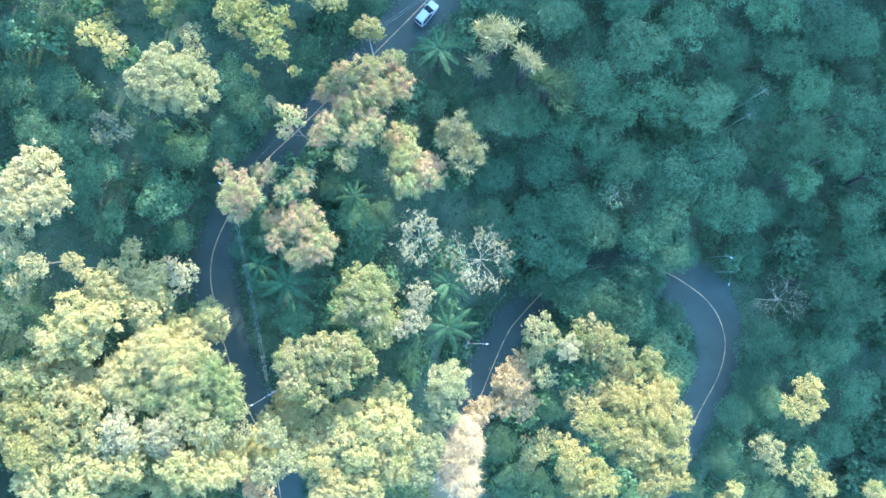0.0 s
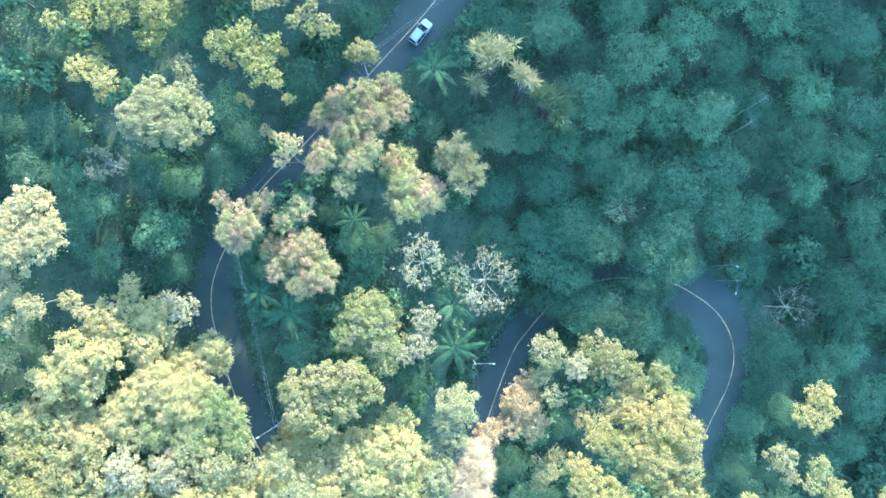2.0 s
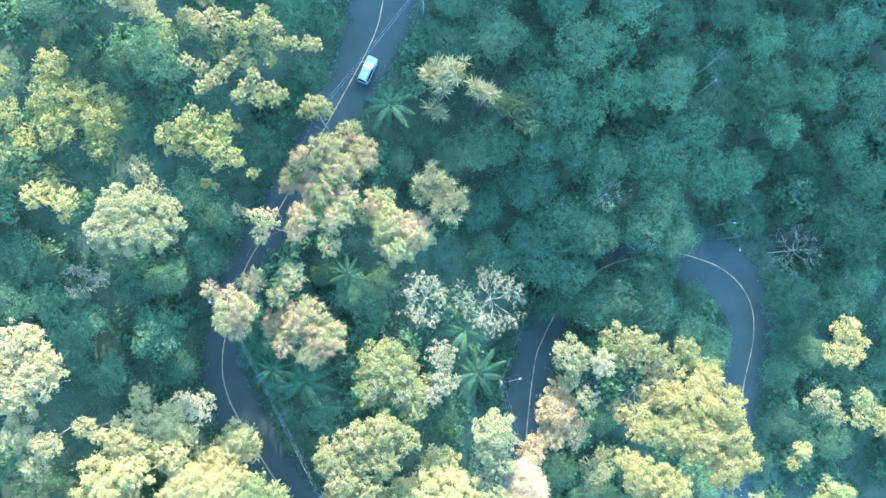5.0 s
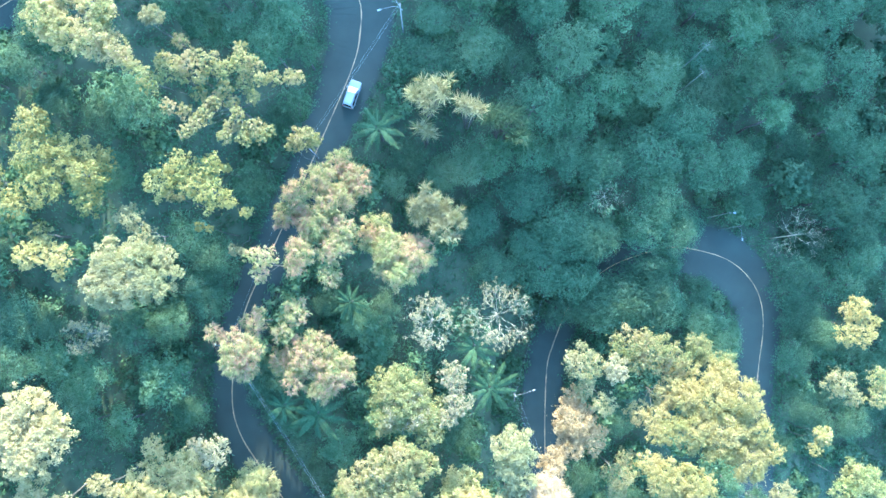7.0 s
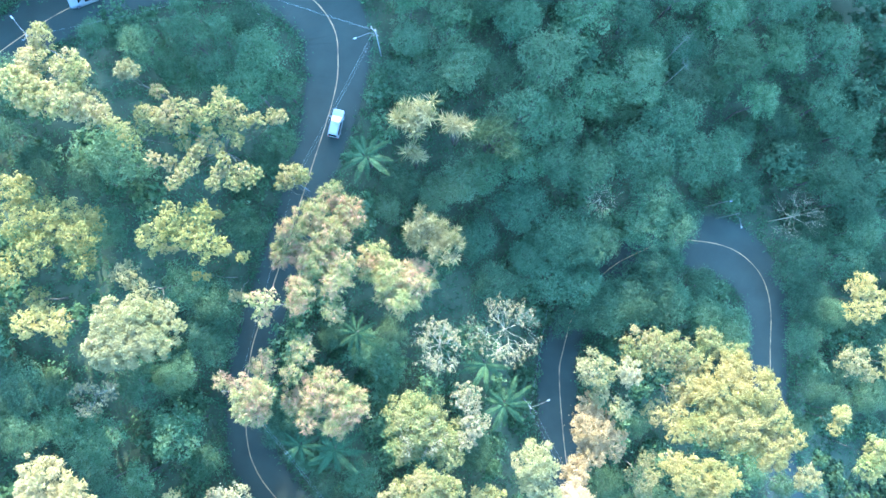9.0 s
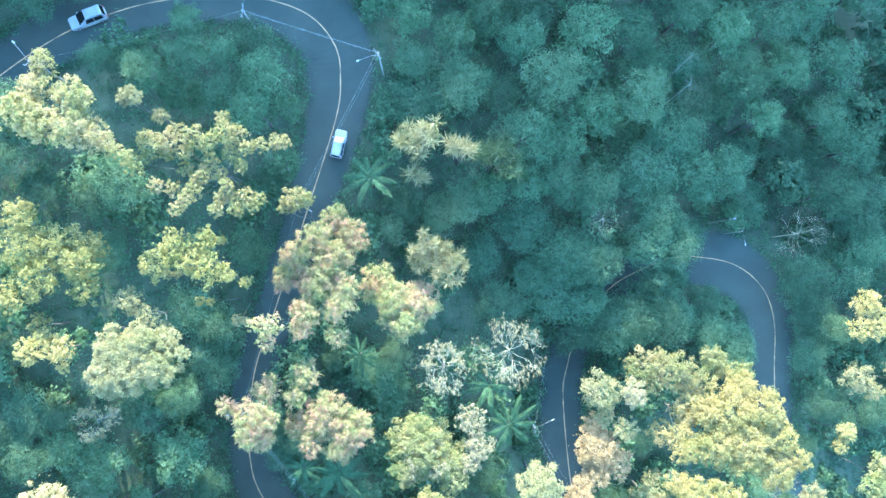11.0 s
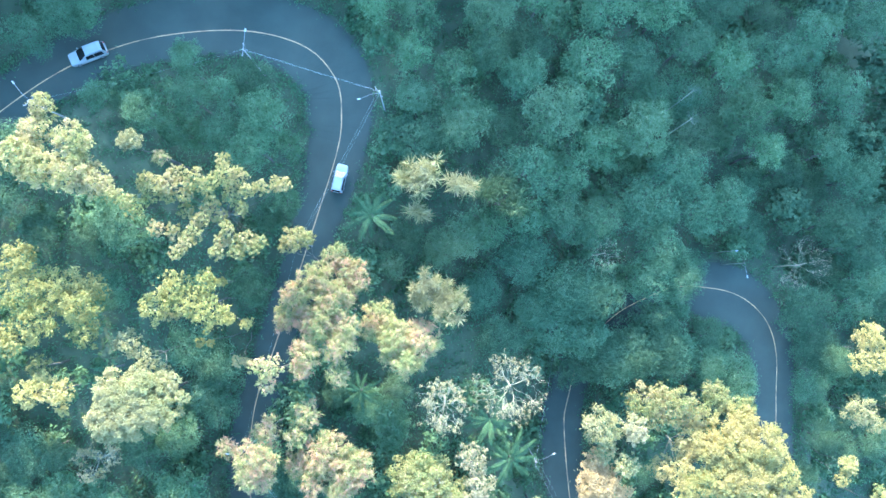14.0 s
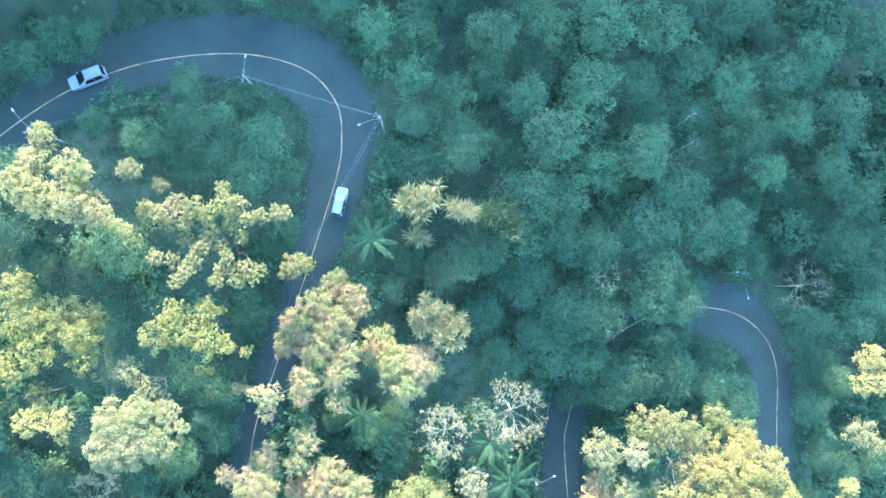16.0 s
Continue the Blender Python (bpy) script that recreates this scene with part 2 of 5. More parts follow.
ROAD_DOWN = [
    (-31.8, -12, -5.6, 3.8, 2.8), (-29.3, -19, -6.2, 3.8, 2.8), (-27.6, -22.6, -6.6, 3.6, 2.8), (-25, -28.5, -7.2, 3.4, 3.0), (-23.5, -38, -8.3, 3.4, 3.0),
    (-22, -56, -10.4, 3.4, 3.4), (-14, -68, -12.4, 4.0, 4.0), (-4, -66, -13.6, 4.0, 4.0), (1.5, -54, -14.8, 3.8, 3.2), (3.3, -36, -15.5, 3.6, 3.0), (6.9, -23.6, -15.8, 3.6, 3.0),
    (12.2, -10.8, -16.1, 3.8, 2.8), (15.2, -6.4, -16.3, 3.4, 2.7), (21, -0.8, -16.5, 2.7, 2.6), (28.2, 2.1, -16.7, 2.6, 2.6), (34.4, 2.4, -16.9, 2.7, 2.8),
    (40.5, 1.6, -17.1, 3.4, 4.0), (45.2, -0.9, -17.3, 4.4, 5.0),
]
ROAD_END = [(49, -4, -17.6, 4.4, 5.6), (51.2, -7.7, -17.8, 3.6, 5.6), (51.9, -12, -18.0, 2.9, 5.2), (50.6, -17.2, -18.3, 2.9, 4.4), (46.7, -24.6, -18.7, 2.9, 3.8), (42, -36, -20, 3, 3.4), (38, -60, -22.5, 3, 3.2), (46, -95, -26, 3, 3.2)]


def glide(rows, step=1.0):
    """A smooth line through the rows, sampled about every metre."""
    p = np.array(rows, float)
    out = []
    for i in range(len(p) - 1):
        a, b, c, d = p[max(i - 1, 0)], p[i], p[i + 1], p[min(i + 2, len(p) - 1)]
        n = max(2, int(np.linalg.norm((c - b)[:2]) / step))
        for k in range(n):
            t = k / n
            m0, m1 = (c - a) / 2, (d - b) / 2
            out.append((2 * t**3 - 3 * t**2 + 1) * b + (t**3 - 2 * t**2 + t) * m0 + (-2 * t**3 + 3 * t**2) * c + (t**3 - t**2) * m1)
    return np.array(out + [p[-1]])


ROAD = glide(ROAD_UP + ROAD_DOWN + ROAD_END)
WAY = np.gradient(ROAD[:, :2], axis=0)
WAY /= np.linalg.norm(WAY, axis=1, keepdims=True)
LEFT = np.stack([-WAY[:, 1], WAY[:, 0]], 1)
MIDDLE = ROAD[:, :2] + LEFT * ((ROAD[:, 3] - ROAD[:, 4]) / 2)[:, None]
HALF = (ROAD[:, 3] + ROAD[:, 4]) / 2


# added ridge, out of view: its outline is set so its shadow leaves only chosen crowns lit
SHADE_RIDGE = ((-120, -60, -45, -33, -25, -20, -10, 0, 8, 15, 22, 30, 40, 50, 56, 60, 80, 140), (6, 3.8, 3.6, 4.2, 3.4, -0.4, -4.1, -6.6, -4.4, -0.9, -2.6, -3.0, -3.9, -2.8, -3.2, -10.6, -13.5, -20))


def natural(x, y):
    """Height of the hillside, and of the unseen ridge added to cast shade on it."""
    near = -9 - 0.20 * np.clip(x, -150, 120) + 0.17 * np.clip(y, -140, 110)
    near = near + 1.1 * np.sin(x * 0.07 + 1.0) * np.cos(y * 0.06) + 0.5 * np.sin(x * 0.19 + y * 0.13)
    n = 0.342 * x + 0.940 * y
    s = 0.940 * x - 0.342 * y
    crest = 110.5 + np.interp(s, SHADE_RIDGE[0], SHADE_RIDGE[1]) + 0.5 * np.sin(s * 0.16) + 0.35 * np.sin(s * 0.41 + 2)
    away = np.clip((np.abs(s - 5) - 130) / 260, 0, 1)
    crest = crest * (1 - 0.7 * away * away * (3 - 2 * away))
    u = np.clip((n - 120) / 190, 0, 1)
    back = np.clip((n - 330) / 900, 0, 1)
    return near * (1 - u) + (u ** 1.3) * crest * (1 - 0.6 * back)


def sunlight_edge(x, y):
    """Height above which the low sun clears the added ridge."""
    n, s = 0.342 * x + 0.940 * y, 0.940 * x - 0.342 * y
    return 110.5 + float(np.interp(s, SHADE_RIDGE[0], SHADE_RIDGE[1])) - (310 - n) * math.tan(radians(SUN_UP))


def road_gap(x, y):
    """Distance from the road's edge (less than nothing: on it) and the road's height there."""
    x, y = np.atleast_1d(np.asarray(x, float)), np.atleast_1d(np.asarray(y, float))
    gap, level = np.full(len(x), 1e9), np.zeros(len(x))
    for i in range(0, len(x), 4000):
        d = np.hypot(x[i:i + 4000, None] - MIDDLE[None, :, 0], y[i:i + 4000, None] - MIDDLE[None, :, 1]) - HALF[None]
        k = d.argmin(1)
        gap[i:i + 4000], level[i:i + 4000] = d[np.arange(len(k)), k], ROAD[k, 2]
    return gap, level


def ground_height(x, y):
    x, y = np.atleast_1d(np.asarray(x, float)), np.atleast_1d(np.asarray(y, float))
    gap, level = road_gap(x, y)
    t = np.clip((gap - 1.2) / 9.0, 0, 1)
    t = t * t * (3 - 2 * t)
    return (level - 0.10) * (1 - t) + natural(x, y) * t


def build_ground():
    core = np.arange(-130, 150.1, 1.75)
    far = np.array([4, 10, 18, 28, 42, 60, 82, 110, 145, 190, 250, 330, 450, 650, 950, 1400, 2200, 3200], float)
    xs = np.concatenate([-130 - far[::-1], core, core[-1] + far])
    X, Y = np.meshgrid(xs, xs)
    z = ground_height(X.ravel(), Y.ravel())
    n = len(xs)
    i = (np.arange(n - 1)[:, None] * n + np.arange(n - 1)[None]).ravel()
    me = mesh_of("ground", np.stack([X.ravel(), Y.ravel(), z], 1), np.stack([i, i + 1, i + n + 1, i + n], 1), SOIL, True)
    tagged(new("ground", me), "dark leaf-littered forest floor on a steep hillside", "ground", kind="structure")


build_ground()


def strip(name, a, b, lift, thick, mat):
    """A slab along the road between two offsets to its left."""
    edge_a, edge_b = ROAD[:, :2] + LEFT * a[:, None], ROAD[:, :2] + LEFT * b[:, None]
    mid = (edge_a + edge_b) / 2
    top = ROAD[:, 2] + lift
    n = len(ROAD)
    rows = [np.column_stack([e, z]) for e, z in ((edge_a, top - thick), (edge_a, top), (mid, top + 0.03 * (thick > 0.1)), (edge_b, top), (edge_b, top - thick))]
    verts = np.stack(rows, 1).reshape(-1, 3)
    i = np.arange(n - 1) * 5
    faces = np.concatenate([np.stack([i + k + 1, i + k, i + k + 5, i + k + 6], 1) for k in range(4)])
    return mesh_of(name, verts, faces, mat, False)


tagged(new("road_verge", strip("road_verge", ROAD[:, 3] + 0.5, -ROAD[:, 4] - 0.5, -0.03, 0.3, VERGE)), "mossy dirt verge along the mountain road", "verge", kind="structure")
tagged(new("road", strip("road", ROAD[:, 3], -ROAD[:, 4], 0.04, 0.2, ASPHALT)), "narrow winding asphalt road through the forest", "road", kind="structure")
tagged(new("road_line", strip("road_line", np.full(len(ROAD), 0.07), np.full(len(ROAD), -0.07), 0.078, 0.01, PAINT)), "worn pale centre line on the asphalt", "road marking", kind="structure")

# ---- trees ----
CROWNS = []


def crown_heads(lobes, rng, heads, small, large):
    """Each rounded lobe becomes a core and smaller heads over its dome, so that the outline is uneven."""
    out = []
    for x, y, z, r in lobes:
        out.append((x, y, z - 0.16 * r, r * 0.68, 0.55))
        n = max(5, int(heads * min(1.5, 0.45 + r / 3.2)))
        start = rng.uniform(0, 6.28)
        for k in range(n):
            up = 1 - 1.02 * (k + 0.5) / n
            q = start + k * 2.39996 + rng.uniform(-0.35, 0.35)
            d = r * 0.80 * math.sqrt(max(0.0, 1 - up * up)) * rng.uniform(0.76, 1.30)
            hr = r * rng.uniform(small, large)
            out.append((x + math.cos(q) * d, y + math.sin(q) * d, z - r * 0.60 * (1 - up) * rng.uniform(0.8, 1.1) + 0.05 * r, hr, 1.0))
    return out


# leaves turn their faces between the zenith and the sun
TO_LIGHT = np.array([0.342 * 0.20, 0.940 * 0.20, 0.75])


def sunlit_leaves(lobes, rng, density, size, narrow, heads=15, small=0.20, large=0.36, radial=0.0, stray=0.10):
    """Leaves of a crown that is seen close: an even skin of small leaves on every head, with loose sprays round it."""
    cs, ns, sp, ln = [], [], [], []
    for x, y, z, r, full in crown_heads(lobes, rng, heads, small, large):
        n = max(14, int(density * full * 2 * math.pi * r * r))
        d = rng.normal(size=(n, 3))
        d /= np.linalg.norm(d, axis=1, keepdims=True)
        d[:, 2] = np.where(d[:, 2] < -0.35, -d[:, 2], d[:, 2])
        reach = r * rng.uniform(0.50, 1.20, n)
        far = rng.random(n) < stray
        reach[far] *= rng.uniform(1.0, 1.55, far.sum())
        cs.append(np.array([x, y, z - r * 0.85]) + d * reach[:, None] * np.array([1, 1, 0.85]))
        normal = d * 0.34 + TO_LIGHT + rng.normal(size=(n, 3)) * 0.42
        spin = rng.normal(size=(n, 3))
        if radial:
            spin = spin * (1 - radial) + np.cross(d + np.array([0, 0, 0.15]), normal) * radial * 2
        ns.append(normal)
        sp.append(spin)
        ln.append(rng.uniform(0.6, 1.3, n) * size)
    c, n, s, L = np.concatenate(cs), np.concatenate(ns), np.concatenate(sp), np.concatenate(ln)
    return leaf_points(c, n, s, L, L * rng.uniform(0.8, 1.2, len(L)) * narrow)


# how the leaves of a kind of tree are made: leaves to the square metre, size, narrowness, heads, their sizes, radiating, loose leaves
HABIT = {
    "fine": (48, 0.27, 0.55, 30, 0.08, 0.24, 0.0, 0.22),
    "dense": (84, 0.20, 0.70, 30, 0.14, 0.24, 0.0, 0.04),
    "spray": (46, 0.46, 0.21, 28, 0.08, 0.25, 0.85, 0.28),
    "open": (36, 0.28, 0.58, 24, 0.07, 0.22, 0.0, 0.34),
    "tassel": (50, 0.44, 0.23, 28, 0.08, 0.25, 0.7, 0.26),
    "feather": (34, 1.05, 0.075, 14, 0.20, 0.40, 0.9, 0.20),
}


def tree(leaf, label, lobes, seed=1, habit="fine", thick=0.13, bark=BARK, group="sunlit trees"):
    """A tree whose crown is made of lobes (x, y, z of the top, radius) in world metres."""
    rng = np.random.default_rng(seed)
    wt = [l[3] ** 2 for l in lobes]
    bx = sum(l[0] * w for l, w in zip(lobes, wt)) / sum(wt)
    by = sum(l[1] * w for l, w in zip(lobes, wt)) / sum(wt)
    gap, _ = road_gap(bx, by)
    if gap[0] < 1.5:
        k = np.hypot(MIDDLE[:, 0] - bx, MIDDLE[:, 1] - by).argmin()
        out = np.array([bx, by]) - MIDDLE[k]
        out /= np.linalg.norm(out) + 1e-6
        bx, by = MIDDLE[k] + out * (HALF[k] + 1.6)
    bz = float(ground_height(bx, by)[0])
    top = thing("tree", bx, by, bz, label, "tree", group)
    own = [(x - bx, y - by, z - bz, r) for x, y, z, r in lobes]
    v, f = limbs(own, max(l[2] for l in own), rng, thick)
    part("trunk", mesh_of("trunk", v, f, bark, True), top)
    v, f = sunlit_leaves(own, rng, *HABIT[habit])
    part("crown", mesh_of("crown", v, f, LEAF[leaf]), top)
    CROWNS.extend((x, y, r) for x, y, z, r in lobes)
    return top


def bare_tree(label, x, y, top_z, r, seed, leafy=0.5, bark=PALE_BARK, leaf="ash", fine=1.0, depth=4, group="bare trees"):
    """A nearly leafless tree: forking pale branches with small tufts at the tips."""
    rng = np.random.default_rng(seed)
    bz = float(ground_height(x, y)[0])
    base = thing("tree", x, y, bz, label, "tree", group)
    CROWNS.append((x, y, r * 1.2))
    high = top_z - bz
    pieces, tips = [tube([(0, 0, -0.3), (0.1, 0, high * 0.45), (0, 0.1, high - r * 0.5)], [0.22 * fine, 0.14 * fine, 0.09 * fine], 8)], []

    def fork(p, way, length, thick, more):
        bend = Vector(rng.normal(size=3)) * 0.2
        mid = p + (way + bend).normalized() * length * 0.55
        end = mid + (way - bend * 0.6 + Vector((0, 0, 0.12))).normalized() * length * 0.5
        end.z = min(end.z, high)
        pieces.append(tube([p, mid, end], [thick, thick * 0.8, thick * 0.62], 4))
        if not more:
            tips.append(end)
        if more:
            for _ in range(2 + (more > 2)):
                side = Vector(rng.normal(size=3))
                side.z = side.z * 0.35 + 0.15
                fork(end, (way * 1.0 + side.normalized() * 0.8).normalized(), length * rng.uniform(0.55, 0.78), thick * 0.72, more - 1)

    for k in range(16):
        q = k * 0.393 + rng.uniform(-0.5, 0.5)
        rise = rng.uniform(0.12, 0.5)
        fork(Vector((0, 0.1, high - r * rng.uniform(0.55, 0.85))), Vector((math.cos(q), math.sin(q), rise)).normalized(), r * rng.uniform(0.34, 0.58), 0.034 * fine, depth)
    v, f = joined(pieces)
    part("trunk", mesh_of("trunk", v, f, bark, True), base, "bleached bare trunk and branches")
    if leafy:
        lobes = [(t.x, t.y, t.z + 0.25, rng.uniform(0.12, 0.22)) for t in tips if rng.random() < leafy]
        v, f = crown_leaves(lobes, rng, 2.0, 2, 0.15, 0.75, 0.15)
        part("crown", mesh_of("crown", v, f, LEAF[leaf]), base, "sparse pale tufts of leaves")
    return base


def frond_mesh(length, rng, leaf="palm"):
    """A drooping palm frond: midrib with two rows of leaflets."""
    verts, faces = [], []
    n = 26
    for i in range(n + 1):
        t = i / n
        verts += [(length * t * (1 - 0.12 * t), -0.035 * (1 - t * 0.8), length * (0.30 * t - 0.62 * t * t)), (length * t * (1 - 0.12 * t), 0.035 * (1 - t * 0.8), length * (0.30 * t - 0.62 * t * t))]
    for i in range(n):
        faces.append((2 * i, 2 * i + 2, 2 * i + 3, 2 * i + 1))
    for i in range(3, n + 1):
        t = i / n
        x, z = length * t * (1 - 0.12 * t), length * (0.30 * t - 0.62 * t * t)
        reach = length * 0.105 * math.sin(math.pi * min(1, 0.18 + 0.8 * t)) ** 0.7
        for side in (-1, 1):
            k = len(verts)
            sweep = reach * rng.uniform(0.9, 1.3)
            drop = reach * rng.uniform(0.15, 0.4)
            w = 0.06
            verts += [(x - w, 0, z), (x + w, 0, z), (x + sweep + w * 0.6, side * reach, z - drop), (x + sweep - w * 0.6, side * reach, z - drop)]
            faces.append((k, k + 1, k + 2, k + 3))
    return mesh_of("frond", verts, faces, LEAF[leaf])


FROND = {}


def palm(label, x, y, top_z, r, seed, count=10):
    rng = np.random.default_rng(seed)
    bz = float(ground_height(x, y)[0])
    CROWNS.append((x, y, r * 1.1))
    base = thing("palm_tree", x, y, bz, label, "palm", "palms")
    high = top_z - bz - r * 0.12
    v, f = tube([(0, 0, -0.3), (0.15, 0, high * 0.4), (0.1, 0.1, high * 0.8), (0, 0, high)], [0.3, 0.2, 0.17, 0.19], 8)
    part("trunk", mesh_of("trunk", v, f, BARK, True), base)
    for k in range(count):
        key = k % 3
        if key not in FROND:
            FROND[key] = frond_mesh(1.0 * 4.0, np.random.default_rng(40 + key))
        ob = part("frond", FROND[key], base)
        s = r / 3.7 * rng.uniform(0.85, 1.08)
        ob.matrix_basis = pose(0, 0, high, 0, 0, k * 360 / count + rng.uniform(-9, 9)) @ pose(0, 0, 0, 0, rng.uniform(-26, 8), 0) @ Matrix.Scale(s, 4)
    return base


def spiky_tree(label, lobes, seed=1, leaf="straw", blades=640, length=1.9):
    """Bamboo-like heads of long narrow blades on thin leaning stems (x, y, z of the top, radius)."""
    rng = np.random.default_rng(seed)
    bx, by = sum(l[0] for l in lobes) / len(lobes), sum(l[1] for l in lobes) / len(lobes)
    bz = float(ground_height(bx, by)[0])
    base = thing("tree", bx, by, bz, label, "tree", "sunlit trees")
    stems, cs, ns, sp, ln = [], [], [], [], []
    for x, y, z, r in lobes:
        own = np.array([x - bx, y - by, z - bz])
        for _ in range(max(5, int(r * 7))):
            q, d = rng.uniform(0, 6.28), r * math.sqrt(rng.uniform(0, 0.7))
            head = own + np.array([math.cos(q) * d, math.sin(q) * d, -rng.uniform(0.2, 1.4)])
            stems.append(tube([(own[0] * 0.2, own[1] * 0.2, -0.2), (head[0] * 0.6, head[1] * 0.6, head[2] * 0.6), tuple(head)], [0.07, 0.05, 0.03], 5))
            k = int(blades * 0.05)
            way = rng.normal(size=(k, 3))
            way[:, 2] = np.abs(way[:, 2]) * 0.6
            way /= np.linalg.norm(way, axis=1, keepdims=True)
            L = rng.uniform(0.5, 1.0, k) * length
            cs.append(head + way * L[:, None] * 0.5)
            ns.append(np.cross(way, rng.normal(size=(k, 3))) + np.array([0, 0, 0.3]))
            sp.append(way)
            ln.append(L)
    c, w, L = np.concatenate(cs), np.concatenate(sp), np.concatenate(ln)
    n = np.concatenate(ns)
    side = np.cross(n, w)
    v, f = leaf_blades(c, n, side, L, L * 0 + 0.06, 0.1)
    sv, sf = joined(stems)
    part("stem", mesh_of("stem", sv, sf, BARK, True), base)
    part("crown", mesh_of("crown", v, f, LEAF[leaf]), base)
    CROWNS.extend((x, y, r) for x, y, z, r in lobes)


tree("cream", "tall tree with pale cream and pinkish sunlit leaves", [(-29.9, 54.3, 21.0, 2.7), (-27.4, 56.2, 20.4, 2.1), (-25.5, 58.5, 20.1, 1.7), (-23.7, 53.2, 21.0, 2.2), (-25.7, 50.4, 21.0, 2.7), (-24.1, 48.3, 20.3, 2.1), (-28.8, 52.3, 21.0, 2.4), (-23.3, 46.8, 20.0, 1.2), (-22.5, 45.7, 20.0, 0.9), (-21.6, 44.5, 20.6, 0.9)], seed=11)
tree("sage", "small pale tree catching the sun", [(-18.6, 50.9, 19.5, 1.4), (-19.5, 51.0, 19.2, 0.9)], seed=12)
tree("pink", "small reddish tree half in the shade", [(-17.9, 49.3, 15.0, 1.0)], habit="spray", seed=13)
tree("cream", "loose cream-leaved tree with long uneven limbs", [(-20.1, 47.2, 16.3, 1.1), (-22.2, 44.6, 17.5, 1.5), (-19.6, 45.7, 17.5, 1.7), (-17.8, 45.2, 17.5, 1.5), (-16.6, 46.0, 16.9, 1.2), (-15.0, 44.5, 17.5, 1.6), (-16.7, 43.3, 16.9, 1.1), (-17.6, 41.8, 16.1, 1.0), (-18.6, 44.1, 16.7, 1.0), (-13.6, 43.0, 17.5, 1.5), (-11.5, 43.1, 17.5, 1.6), (-11.1, 45.2, 16.3, 1.0), (-10.3, 42.6, 16.7, 1.3), (-12.0, 40.9, 16.5, 1.3), (-9.9, 40.5, 17.0, 1.0), (-8.7, 40.3, 16.5, 1.0), (-6.9, 39.8, 16.2, 1.0), (-6.0, 39.2, 16.6, 1.0), (-14.6, 41.2, 16.4, 1.2), (-15.9, 40.1, 16.5, 1.1), (-21.2, 41.3, 17.1, 1.0), (-19.9, 40.3, 16.4, 1.1), (-17.7, 39.2, 16.5, 1.2), (-18.9, 38.4, 16.9, 1.1), (-20.2, 37.7, 17.2, 1.0), (-14.3, 39.2, 16.2, 1.0), (-12.7, 35.6, 16.7, 1.0), (-11.6, 34.6, 16.4, 1.0), (-15.5, 36.7, 16.2, 1.0), (-16.5, 35.8, 16.4, 1.0), (-14.3, 36.0, 16.2, 1.0), (-12.5, 34.2, 16.8, 1.0), (-14.4, 34.8, 16.3, 1.0), (-14.1, 37.6, 16.7, 1.0), (-16.9, 40.1, 16.2, 1.0), (-11.7, 39.1, 16.2, 1.0)], habit="open", seed=14, thick=0.075)
tree("gold", "golden yellow tree lit by the sun", [(-25.6, 33.5, 16.4, 2.2), (-22.7, 34.4, 16.4, 2.2), (-19.4, 33.3, 16.0, 1.7), (-20.5, 30.0, 16.4, 2.3), (-22.3, 32.0, 16.4, 1.9), (-19.0, 28.6, 16.0, 1.2), (-18.0, 27.1, 13.2, 0.9)], habit="open", seed=15)
tree("gold", "broad yellow-green tree with scattered sunlit leaves", [(-37.0, 45.4, 17.0, 2.4), (-37.9, 41.9, 17.0, 2.8), (-34.4, 40.4, 17.0, 2.8), (-33.2, 37.7, 17.0, 2.9), (-38.3, 38.1, 17.0, 2.7), (-31.4, 38.7, 15.6, 1.7), (-34.2, 34.5, 16.2, 1.9), (-42.3, 37.2, 16.0, 1.7)], habit="open", seed=16)
tree("yellow", "low yellow tree in sunlight", [(-43.4, 31.2, 15.4, 1.8), (-40.5, 29.7, 15.4, 1.8), (-41.7, 31.8, 14.8, 1.3), (-41.0, 27.7, 14.5, 0.8)], seed=17)
tree("sage", "dense sage-green tree with a solid rounded crown", [(-33.7, 25.9, 18.0, 3.1), (-30.7, 25.3, 18.0, 3.0), (-30.4, 22.6, 18.0, 2.7), (-35.4, 24.1, 18.0, 2.5), (-33.1, 23.5, 18.0, 2.6), (-28.1, 24.5, 17.3, 1.8), (-26.9, 22.5, 17.3, 0.9)], habit="dense", seed=18)
tree("sage", "grey-green tree partly in shade", [(-31.0, 31.4, 14.5, 1.8), (-29.9, 28.4, 14.5, 1.7), (-29.4, 26.2, 13.6, 1.2)], habit="open", seed=19)
tree("cream", "small rounded cream tree by the road", [(-8.5, 34.0, 11.0, 1.8), (-10.2, 33.8, 10.1, 1.1), (-7.6, 33.3, 9.7, 1.1)], seed=20)
tree("pink", "tall tree with cream leaves and reddish tips", [(-5.6, 30.0, 9.9, 1.8), (-4.7, 27.1, 9.7, 2.2), (-8.7, 28.1, 11.0, 2.6), (-11.8, 27.5, 11.0, 2.3), (-14.2, 25.6, 9.8, 2.2), (-8.0, 24.9, 11.0, 2.9), (-11.1, 23.4, 11.0, 2.6), (-4.5, 25.8, 9.6, 1.7)], habit="spray", seed=21)
tree("pink", "tree with pinkish twigs and yellow-green leaves", [(-14.1, 20.5, 10.7, 2.3), (-9.8, 19.6, 10.7, 2.3), (-11.8, 16.4, 9.7, 1.7), (-15.5, 18.9, 10.2, 1.4), (-8.2, 21.2, 10.7, 1.8)], habit="spray", seed=22)
